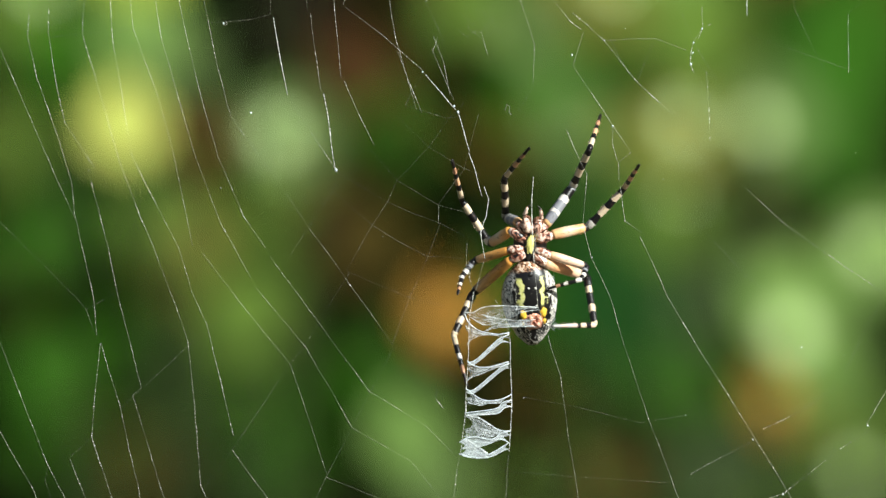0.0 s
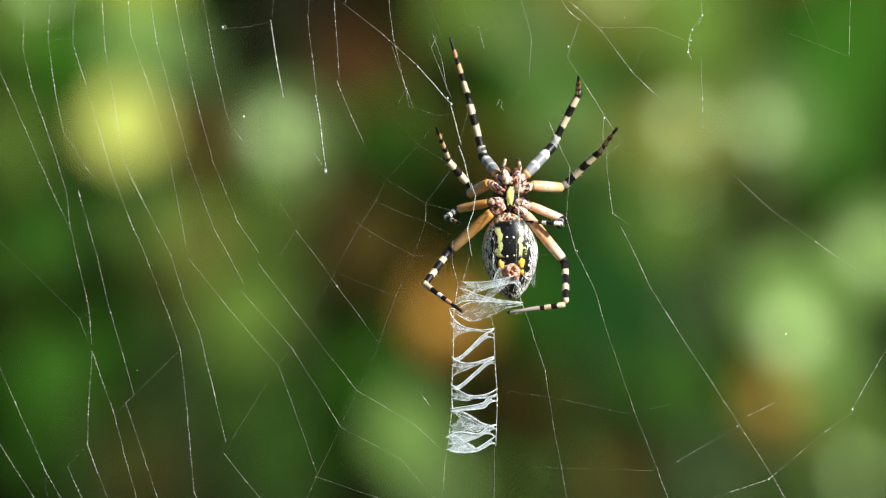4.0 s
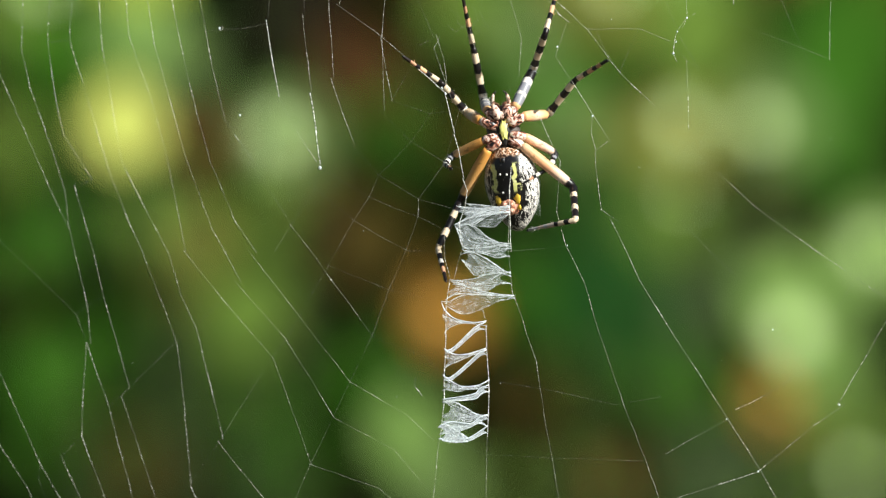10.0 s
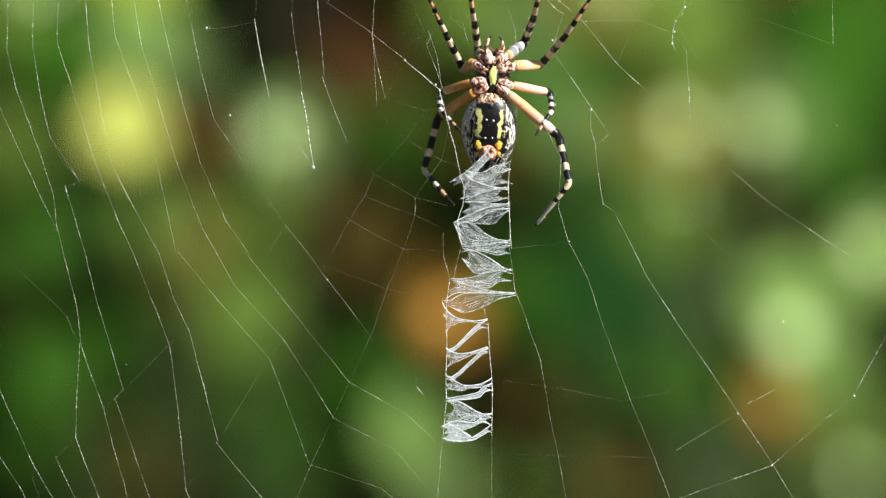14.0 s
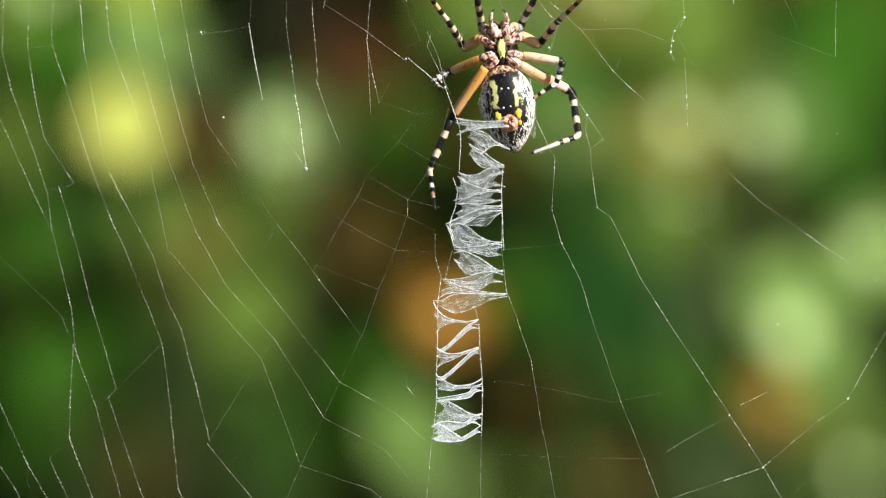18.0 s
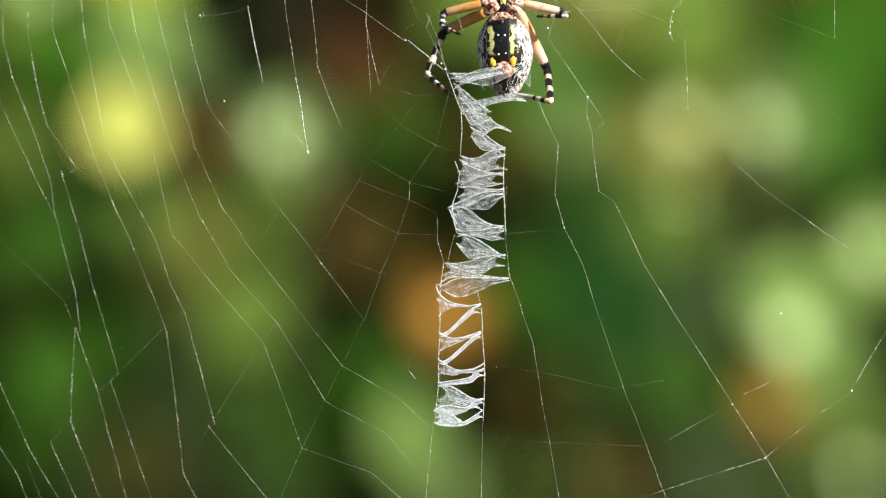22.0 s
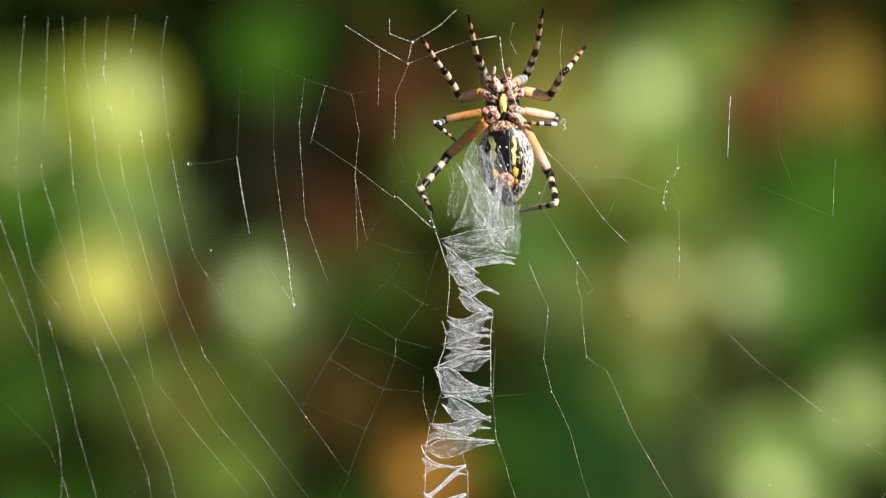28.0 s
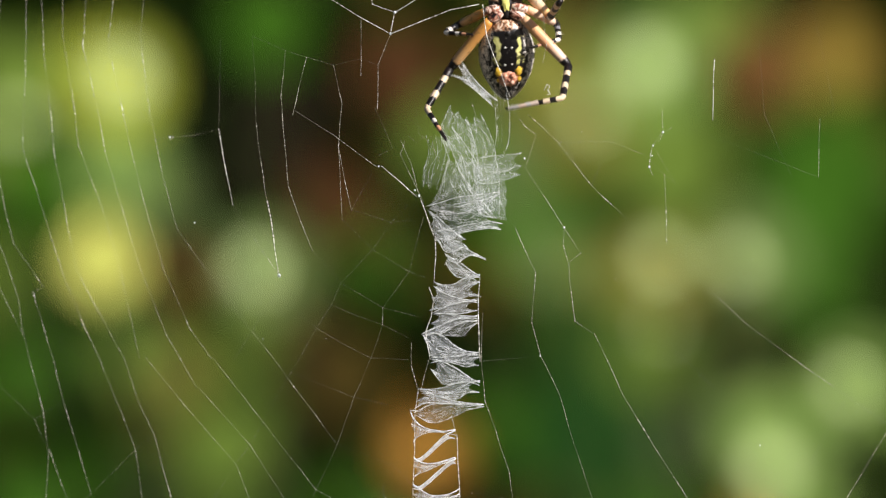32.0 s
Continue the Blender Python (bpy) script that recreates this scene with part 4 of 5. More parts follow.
def head():
    """The front body: shield, breast plate, mouthparts and feelers; its origin is the waist."""
    part("carapace", blob(30, 20, 44, (0, 70, 36), rough=0.06, seed=2, segments=24, rings=16), CARAPACE, spider, "grey hairy carapace")
    plate = blob(12.5, 6, 26, (0, 43, 33), rough=0.1, seed=5)
    for v in plate.verts:
        f = 1 - 0.35 * max(0.0, (33 - v.co.z / U) / 27)
        v.co.x *= f
    sternum = part("sternum", plate, STERNUM, spider, "black breast plate")
    streak = blob(6.2, 2.6, 15, (0, 36.5, 36), rough=0.9, seed=8)
    part("sternum_stripe", streak, YELLOW, sternum, "yellow stripe")
    part("labium", blob(7, 6, 8, (0, 38, 62), rough=0.1, seed=3), MOUTH, spider, "cream lip")
    for side in (-1, 1):
        turn = Euler((0, radians(14 * side), 0)).to_matrix()
        part("maxilla", blob(8.5, 7, 14, (10 * side, 37, 68), turn, 0.1, 4 + side), MOUTH, spider)
        part("chelicera", blob(8, 10, 10, (9 * side, 54, 77), turn, 0.08, 6 + side), FANG, spider, "brown jaw")
        path = [Vector(p) * U for p in ((13 * side, 42, 74), (15 * side, 35, 86), (13 * side, 30, 95), (11 * side, 28, 102))]
        palp = part("pedipalp", tube(path, [3.6 * U, 3.6 * U, 3.0 * U, 1.8 * U], 8), MOUTH, spider, "short cream feeler with a dark tip")
        part("palp_tip", tube([path[3] - Vector((0, 0, 1)) * U, path[3] + Vector((-5 * side, -3, 3)) * U], [1.8 * U, 1.0 * U], 6), HAIR, palp)
    part("waist", blob(8, 9, 10, (0, 56, -2), rough=0.1), COXA, spider, "narrow orange-brown waist")


head()


def abdomen_part():
    """The egg-shaped hind body; its origin is the waist, its tip points down."""
    bm = bmesh.new()
    rings, seg = 40, 40
    rows = []
    for i in range(rings + 1):
        s = i / rings
        z = 6 - 156 * s
        r = 50 * math.sin(math.pi * min(1.0, (s * 0.97 + 0.015)) ** 0.86) ** 0.62
        row = []
        for k in range(seg):
            a = 2 * math.pi * k / seg
            x, y = math.cos(a), math.sin(a)
            fy = 0.92 if y > 0 else 0.74
            p = Vector((x * r, y * r * fy + 6 * math.sin(math.pi * s), z))
            p *= 1 + 0.012 * noise.noise(p * 0.08)
            row.append(bm.verts.new(p * U))
        rows.append(row)
    for a, b in zip(rows, rows[1:]):
        for k in range(seg):
            bm.faces.new((a[k], a[(k + 1) % seg], b[(k + 1) % seg], b[k]))
    bm.faces.new(list(reversed(rows[0])))
    bm.faces.new(rows[-1])
    bmesh.ops.recalc_face_normals(bm, faces=bm.faces)
    ob = part("abdomen", bm, ABDOMEN, spider, "egg-shaped black abdomen with yellow stripes and white netted flanks")
    for x, z, r in ((-6, -36, 2.0), (6, -37, 2.2), (-6.5, -70, 2.2), (6, -69, 1.8)):
        part("white_spot", blob(r, 1.4, r, (x, -30.5 if z > -50 else -30.0, z), segments=10, rings=6), SPOT, ob, "round white spot")
    for x, z, w in ((-18, -84, 7), (17.5, -83, 7.5), (-19, -101, 3), (19, -100, 4)):
        part("yellow_patch", blob(w * 0.8, 2.0, w * 1.2, (x, -27.5, z), rough=0.7, seed=x, segments=12, rings=8), GOLD, ob, "golden yellow patch")
    part("spinneret_mound", blob(18, 9, 16, (0, -24, -98), rough=0.3, seed=4), SPINNERET, ob, "orange-brown mound")
    for x, z, r, h in ((-6.5, -92, 5.4, 9), (6.5, -92, 5.4, 9), (-5.5, -103, 5, 9), (5.5, -103, 5, 9), (0, -98, 3.4, 10)):
        part("spinneret", blob(r, h, r * 1.2, (x, -29, z), rough=0.35, seed=z, segments=12, rings=8), SPINNERET, ob, "orange-brown spinneret")
    part("epigyne", blob(5, 3.5, 5, (0, -22, -13), rough=0.3, seed=3, segments=12, rings=8), STERNUM, ob, "small black plate by the waist")
    return ob


abdomen = abdomen_part()


def leg_piece(name, side, number, piece, parent):
    """A leg segment along its own z, swollen in the middle, with bristles."""
    length = LENGTHS[number][piece]
    thick = {1: 1.0, 2: 1.0, 3: 0.82, 4: 1.0}[number]
    if piece == 0:
        shape = [(0, 7.5), (0.06, 9), (0.3, 10), (0.7, 9.4), (0.93, 8.4), (1.0, 6.5), (1.03, 3)]
    elif piece == 1:
        shape = [(-0.02, 4.6), (0.03, 7.4), (0.16, 7.5), (0.22, 6.0), (0.6, 6.5), (0.93, 5.9), (1.0, 4.6), (1.02, 2.2)]
    else:
        shape = [(-0.02, 3), (0.02, 5.2), (0.3, 4.5), (0.62, 3.9), (0.66, 3.3), (0.96, 2.6), (1.0, 1.2)]
    path = [Vector((0, 0, s * length)) * U for s, r in shape]
    mesh = tube(path, [r * thick * U for s, r in shape], 12)
    rnd = random.Random(number * 10 + piece)
    for i in range({0: 26, 1: 34, 2: 34}[piece]):
        s = rnd.uniform(0.04, 0.97)
        a = rnd.uniform(0, 2 * math.pi)
        r = 6.5 * thick if piece == 0 else (5.5 if piece == 1 else 3.0) * thick
        out = Vector((math.cos(a), math.sin(a), 0))
        p = (out * r + Vector((0, 0, s * length))) * U
        q = p + (out * rnd.uniform(3, 5.5) + Vector((0, 0, rnd.uniform(2.5, 5)))) * U
        tube([p, q], [0.38 * U, 0.1 * U], 3, mesh)
    return part(name, mesh, LEG_MATERIAL[side, number, piece], parent)


LEGS = {}
for side, sign in (("L", -1), ("R", 1)):
    for number in (1, 2, 3, 4):
        x, z = SOCKET[number]
        inner = Vector((sign * (9 if number in (2, 3) else 7), 45, 33 + (z - 38) * 0.45))
        outer = Vector((sign * x, BACK, z))
        path = [inner * U, inner.lerp(outer, 0.4) * U, inner.lerp(outer, 0.85) * U, (outer + (outer - inner).normalized() * 3) * U]
        leg = part("leg", tube(path, [6.5 * U, 9 * U, 8.6 * U, 6 * U], 14), COXA, spider, "banded leg with a mottled hip")
        LEGS[side + str(number)] = [leg_piece(n, side, number, i, leg) for i, n in enumerate(("femur", "tibia", "metatarsus"))]


# ---- what moves ----
def upright(a, b, side=Vector((0, 1, 0))):
    """The pose at a whose z runs to b."""
    z = (b - a).normalized()
    x = side.cross(z)
    x = x.normalized() if x.length > 1e-5 else Vector((1, 0, 0))
    m = Matrix((x, z.cross(x), z)).transposed().to_4x4()
    m.translation = a
    return m


def reach(a, x, z, length, depth):
    """The end of a segment of that length from a that shows at (x, z); depth: +1 away from the web, -1 to it, 0 as near to it as it can."""
    flat = Vector((x, 0, z)) - Vector((a.x, 0, a.z))
    if flat.length >= length:
        return a + flat.normalized() * length
    rise = math.sqrt(length * length - flat.length_squared)
    if depth == 0:
        depth = -1 if abs(a.y - rise - 3) < abs(a.y + rise - 3) else 1
    if depth < 0 and a.y - rise < -4:
        depth = 1 if a.y < 25 else depth
    return a + flat + Vector((0, depth * rise, 0))


def motions():
    # sway of the web: seconds, shift to the side and up, how the shift grows to the side and upwards, and how it bows
    sway = [
        (0, 43.2, -22, -8.3, 3.9, -15.3, 11, -6.9, -3.9, -15.9, 3.9, 1.2, -1.8), (0.5, 33.8, -14.3, -6.5, 15.5, -6, 10.7, -3.5, 3.1, -11.6, 3.2, 1.4, 3.9),
        (1, 30, -18.8, -12.4, 9.8, -9.5, 15.1, -6, 1.2, -8.6, 3.5, 2, 6.3), (1.5, 41.6, -33.7, -18.8, 0.1, -14.4, 4.7, -8.9, 1.6, -8, 1.4, -4.3, 11.3),
        (2, 48.9, -33.1, -22, 12.2, -11.4, 8, -7.9, 5.8, -11.1, 2.6, -1.1, 7.3), (2.5, 30.2, -26.6, -23.2, 23.8, -18.9, 1.9, -3.2, 10.4, -8.9, -0, -3.9, 5.9),
        (3, 18.6, -24.4, -17.8, 13.3, -14.2, 5.5, -5.1, 1, -5, 0.7, -4, 4.9), (3.5, 20.2, -16, -11.2, 14, 0.7, 8.6, -2.9, 2.8, 3, 2.7, -0.7, 2.2),
        (5.5, 5.5, -17.8, -16.9, 10.5, -3.1, 11.7, -6.5, -7.4, 13.4, 4, 8.3, 8.9), (6, 8.6, -5.6, -17.2, 13.4, 4.5, -3.3, -5.5, -3.9, 19.6, 2.2, -2.1, -0.2),
        (6.5, -0.4, -7.8, -5.7, 9.5, 6.9, -2.7, -3.4, -8.3, 17.9, 2.3, -4.6, 7.5), (7, 5.4, -4, -13.1, 16.2, 3.5, 2.4, -3.1, -0.9, 19.6, 1.1, -0.6, 3.4),
        (7.5, 15.9, -24.8, -17.9, 14.1, -5, 6.8, -4.8, -3.6, 15.1, 3.4, 5.8, 9.7), (8, 19, -19.2, -23.3, 5.9, -7, 0.1, -6.1, -9.9, 8.9, 1.3, 4.4, 6.5),
        (8.5, 0.9, -14, -22.4, 7.6, 2.5, 1.1, 0.7, -12.2, -3.3, 0.2, 0.9, 6.7), (9, 11, -5, -23.6, 9.7, 4, 8.9, -7.3, -17.1, 13.9, 1.4, 5.6, 11.1),
        (9.5, 12.9, -15.1, -22.7, 5.7, 3, 4.4, -8.7, -13.7, 10.9, 2.2, 2.1, 4), (10, 3.8, -5.6, -20, 12.1, -0.7, -2.9, -4.6, -4.4, 3.9, -0.2, 2.8, 3.9),
        (10.5, 11.6, -3.7, -12.3, 5.8, -1, 2.5, -5.8, -9, 6.2, 0.3, 2.3, 7.4), (11, -6.4, 0.7, -13.3, 2.4, 4.5, -4.1, -4.3, -10.3, -1.6, 0.4, 0.7, 6.3),
        (11.5, 11.2, -10.4, -12.7, 2, 3.4, 4, -6.2, -10.5, -3, 4.2, 4.7, 6.5), (12, 14, -16.8, -20, 1.9, 0.6, 2.1, -8.2, -10.9, -0.5, 4.5, 3, 0.9),
        (12.5, 4.1, 0.9, -6.1, 0.4, 3.3, -6.5, -2.6, 0.8, 0.4, 2.3, 0.5, -4), (13, 0, -0.1, 0.1, 0, 0.1, 0.1, 0.1, 0.3, 0.4, 0, -0.1, 0),
        (13.5, -3.6, 0.1, -6.5, 0.3, 7.3, -5.4, -1, -7.4, 4.3, 0.5, -1, -1.2), (14, 2.2, -2.5, -7.2, -0.9, 7.4, 1.6, -3.6, -6.1, 2.1, 2.2, 5.8, 6.4),
        (14.5, 0.6, -4.4, -9.5, -3.4, 4.4, -6.5, -3, -5.9, -0.2, 2, 1.3, -0.7), (16.5, -8.8, 1.7, -7.1, -2, 11.3, -4.5, -2.4, -6.6, -3.7, 2, 6.4, -0.5),
        (17, -5.5, 0.5, -4.4, -2.3, 9, -3.5, -2.2, -4.5, -2.2, 2.6, 8.6, 4.3), (17.5, -6.5, -2.3, -4, 4.7, 6, -4.8, -1.5, -2.7, 0.2, 2.3, 4.3, 0.1),
        (18, -12.2, -4.1, -5.4, 6, 4.1, -5, -0.2, -1.8, 3.1, 1.2, 2.9, -1.7), (18.5, -3.7, -4.3, -8.6, 5.8, 0.9, -2.6, -2, -0.5, 6.3, 1.1, 4, -0.9),
        (19, -6.1, 10.5, -7.8, -1.6, 6.5, -4.9, -1.8, -7.3, -4.7, 0.3, 5.7, -2.7), (19.5, -9, 6, -4.3, -2.8, 5.2, 1.7, -2.1, -4.8, -7.4, 1.9, 10, 4.1),
        (20, -2.5, 9.7, -7.7, -4, 7.3, -2.6, -3.6, -3.9, -9.9, 2.6, 10.3, 2.2), (20.5, -10.2, 11.4, -3.2, 1.6, 6.6, -6, 0.3, -2.1, -3.7, -0.3, 6.8, 1.3),
        (21, -11.8, 15.7, -0.2, 1.9, 1.8, -0.3, 2.1, -0.4, -1.9, -1.1, 6.9, 2.3), (21.5, -8.3, 12.5, -2.9, 4.5, -5.2, -0.3, 1.1, -0.1, 0.5, -2.1, 5, 2),
        (22, -8.1, 24.7, -5, 3.5, 2.2, -0.9, 0.5, -3.2, -3.9, -2, 8.6, 2.2), (22.5, -7.2, 20, 1.8, 1.4, -0.3, -0.5, 1, 1.8, -2.7, -1.7, 7.1, 0.4),
        (23, -7.5, 15.9, 0.1, 1.9, -1.5, -1, 0.9, 1.3, -2.5, -1.4, 7.3, 1.8), (23.5, -8, 25.7, -3, 4.8, -3.6, -3.3, 1.7, -2, -2.9, -3.7, 6.3, -1.6),
        (24, 1.6, 20.4, -0.4, 6.5, -9.9, -1.7, 2.5, 1, -0.1, -4.3, 3.7, -1.3), (24.5, 3.7, 23.6, -0.7, 2.7, -1.5, -1.1, 2.3, -0.9, -3, -2.9, 6.7, -0.9),
        (25, 8.2, 21, 2.3, 3.3, -2.1, 0.7, 1.8, 2.5, -2.8, -2.5, 7.2, 0.7), (25.5, 4.5, 14, -0.8, 2.3, 0.4, -3.4, 1.2, 1.7, -3.8, -1, 6.6, -1.5),
        (26, 1.5, 18.1, -2.8, 6.2, -4.4, -1.9, 1.6, 2, 4.2, -2.5, 4.9, 0.5), (28.5, -2.2, 30.3, -1, 11.8, -16.6, -1.2, 4, 1.6, 0, -4, 3.7, 0.4),
        (29, -9.3, 33.7, -2.2, 7.6, -4.1, -5, 2.9, 1.3, -0.7, -1.1, 4.7, -0.2), (29.5, -12.5, 27.4, 2.7, 4.5, -3.8, -5.8, 2.7, 2.7, -0.9, -0.7, 4.1, -0.2),
        (30, -13.3, 28.6, -0.1, 4.8, -3, -8.4, 2, 3.5, -0.8, -1.4, 5.5, -0.4), (30.5, -0.7, 37.3, -2.7, 5, -2.7, -10.2, 0.1, 4.4, -0.7, -1.4, 5.4, -0.3),
        (31, -1.8, 34.2, -0.3, 5.1, -3.8, -5.9, 1.5, 3.2, -0.8, -0.8, 5.1, -0.1), (31.5, -12, 39.6, 0.9, 4, 0.1, -6.2, 2.7, 2, -1, -1.1, 5.7, -0.3),
        (32, -16.3, 42.3, 1.6, 1.2, -7.7, -3.8, 1.9, 2.8, 0.4, -2.9, 5, 0),
    ]

    def carried_to(c, row):
        t, dx, dz, xx, xz, zx, zz, px, qx, rx, pz, qz, rz = row
        a, b = (c.x / U - 16) / 500, (c.z / U + 9) / 500
        a, b = max(-1.6, min(1.6, a)), max(-0.9, min(1.0, b))
        shift = Vector((dx + xx * a + xz * b + px * a * a + qx * a * b + rx * b * b, 0, dz + zx * a + zz * b + pz * a * a + qz * a * b + rz * b * b)) * U
        lean = math.degrees((zx + 2 * pz * a + qz * b - xz - qx * a - 2 * rx * b) / 2 / 500)
        # the far side of the web swings back from the lens
        swing = np.interp(t, (0, 3, 6, 10, 12, 13, 14, 16.5, 20, 23, 26, 27, 32), (6, 6, 13, 14, 9, 3, 5, 10, 13, 14, 20, 17, 17)) * 1e-3
        back = swing * max(0.0, min(1.0, (-a - 0.35) / 0.9))
        q = (c + shift) * (1 + back / D)
        return Matrix.Translation(q + Vector((0, back, 0))) @ pose(0, 0, 0, 0, -lean, 0)

    for ob, c in MOVING:
        dx, dz, turn = GIVES.get(ob, (0, 0, 0))
        ex, ez, lean = EARLY.get(ob, (0, 0, 0))
        rows = []
        for row in sway:
            f = max(0.0, min(1.0, (row[0] - 14.5) / 3.5))
            g = max(0.0, min(1.0, (5.5 - row[0]) / 2))
            aside = Vector((dx * f + ex * g, 0, dz * f + ez * g)) * U
            rows.append((row[0], Matrix.Translation(aside) @ carried_to(c, row) @ pose(0, 0, 0, 0, -turn * f - lean * g, 0)))
        walk(ob, rows)

    # the spider: seconds, waist, lean, tip of the abdomen, twist
    body = [
        (0, 151, -27, -6, 161, -171, 8), (1, 113, -11, -2.5, 114, -157, -12), (2, 146, -21, -3.4, 136, -167, -12),
        (3, 124, 23, -5.1, 134, -129, 2), (6, 109, 106, 1.3, 111, -31, -8), (7, 96, 141, -4.3, 101, 11, -18),
        (8, 124, 141, -5.2, 138, 1, 0), (9, 88, 179, 1.5, 94, 29, 0), (10, 111, 176, 5.9, 136, 33, -22),
        (11, 78, 183, -4.2, 86, 41, -8), (12, 88, 209, -0, 96, 81, -22), (13, 116, 246, -1.4, 131, 94, 2),
        (14, 86, 273, -3.8, 78, 131, 0), (17, 71, 313, -2.5, 41, 173, -30), (18, 106, 321, 4.3, 126, 169, -2),
        (19, 114, 326, -0, 124, 176, -8), (20, 66, 376, 6.5, 31, 241, -28), (21, 88, 416, -4.6, 96, 273, 4),
        (22, 106, 416, -0, 114, 259, -8), (23, 86, 456, 2.6, 66, 301, -18), (24, 145, 473, -0, 150, 316, 4),
        (25, 116, 503, -0, 106, 348, -6), (26, 120, 493, -4.3, 123, 348, -8), (29, 146, 552, 5.2, 141, 407, -6),
        (30, 102, 621, 5.5, 70, 497, -24), (31, 113, 619, -10.8, 86, 500, -18), (32, 152, 646, 4.2, 154, 513, 4),
    ]
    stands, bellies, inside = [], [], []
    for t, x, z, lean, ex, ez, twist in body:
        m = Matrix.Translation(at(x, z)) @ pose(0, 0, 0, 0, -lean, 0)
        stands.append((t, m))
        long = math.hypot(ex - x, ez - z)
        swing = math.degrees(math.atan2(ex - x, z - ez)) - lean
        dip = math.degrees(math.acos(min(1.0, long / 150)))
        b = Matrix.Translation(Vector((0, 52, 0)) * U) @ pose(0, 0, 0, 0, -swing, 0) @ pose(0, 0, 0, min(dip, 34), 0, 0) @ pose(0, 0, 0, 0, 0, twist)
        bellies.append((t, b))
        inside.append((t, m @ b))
    walk(spider, stands)
    walk(abdomen, bellies)

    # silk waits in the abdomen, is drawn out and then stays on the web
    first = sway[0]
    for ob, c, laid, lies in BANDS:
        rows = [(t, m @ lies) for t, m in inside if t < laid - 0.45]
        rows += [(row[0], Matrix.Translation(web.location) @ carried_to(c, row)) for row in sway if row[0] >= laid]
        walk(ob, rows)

    # the swathe that is being drawn: from the spinnerets to the place where it is being fastened
    ends = [
        (0, 31, -134), (1, 21, -134), (2, 66, -104), (3, 21, -94), (6, 46, -14),
        (7, 31, 31), (8, 46, 21), (9, 46, 51), (10, 36, 61), (11, 21, 76),
        (12, 46, 41), (13, 31, 123), (14, 46, 131), (17, 106, 191), (18, 21, 216),
        (19, 36, 226), (20, 116, 241), (21, 6, 286), (22, 16, 296), (23, 66, 281),
        (24, 115, 283), (25, 101, 323), (26, 108, 303), (29, 121, 387), (30, 84, 451),
        (31, 61, 444), (32, 134, 491),
    ]
    drawn = []
    for (t, m), (_, b), (_, ex, ez) in zip(stands, bellies, ends):
        p = m @ b @ (Vector((0, -38, -98)) * U)
        way = Vector((ex * U, D, HEIGHT + ez * U)) - p
        tip = p + way.normalized() * 48 * U
        rest = Matrix.Translation(tip) @ pose(0, 0, 0, 0, math.degrees(math.atan2(way.z, -way.x)), 0)
        if t in (23.0, 30.0, 31.0):      # drawn in between two strokes
            rest = m @ b @ Matrix.Translation(Vector((0, 8, -72)) * U) @ pose(0, 0, 0, 0, 80, 0)
        elif t == 32.0:            # held between the hind legs
            rest = Matrix.Translation(at(842 - 784 + 38, 441 - 152 + 240, 4)) @ pose(0, 0, 0, 0, 41, 0)
        drawn.append((t, rest))
    walk(fresh, drawn)

    # the legs: seconds, then knee, second joint and tip
    def steps(name, rows):
        side = -1 if name[0] == "L" else 1
        number = int(name[1])
        sx, sz = SOCKET[number]
        lengths = LENGTHS[number]
        keys = [[], [], []]
        for (t, m), row in zip(stands, rows):
            back = m.inverted()
            sock = m @ (Vector((side * sx, BACK, sz)) * U)
            p = Vector((sock.x / U, BACK, (sock.z - HEIGHT) / U))
            for i, depth in enumerate((1, -1, 0)):
                q = reach(p, row[1 + 2 * i], row[2 + 2 * i], lengths[i], depth)
                keys[i].append((t, back @ upright(at(p.x, p.z, p.y), at(q.x, q.z, q.y))))
                p = q
        for ob, k in zip(LEGS[name], keys):
            walk(ob, k)

    steps("L1", [
        (0, 113, 56, 109, 126, 153, 179), (1, 96, 91, 101, 146, 138, 196), (2, 131, 96, 131, 171, 138, 238),
        (3, 78, 141, 48, 256, 13, 378), (6, 78, 191, 54, 276, 24, 356), (7, 78, 216, 61, 291, 21, 369),
        (8, 94, 216, 64, 281, 34, 359), (9, 54, 276, 38, 376, 16, 501), (10, 74, 266, 54, 361, 34, 451),
        (11, 34, 266, 16, 341, 8, 451), (12, 64, 291, 44, 356, 26, 451), (13, 84, 346, 68, 391, 46, 461),
        (14, 64, 351, 56, 401, 44, 471), (17, 51, 401, 44, 441, 31, 511), (18, 71, 396, 61, 441, 46, 511),
        (19, 86, 421, 81, 461, 66, 531), (20, 41, 471, 31, 511, 16, 581), (21, 66, 496, 56, 531, 36, 601),
        (22, 76, 501, 66, 541, 46, 611), (23, 54, 543, 44, 583, 24, 653), (24, 115, 560, 105, 600, 85, 670),
        (25, 86, 590, 76, 630, 56, 700), (26, 93, 577, 83, 617, 63, 687), (29, 119, 637, 101, 667, 86, 737),
        (30, 79, 691, 69, 731, 54, 801), (31, 91, 694, 81, 734, 66, 804), (32, 124, 731, 109, 771, 94, 841),
    ])
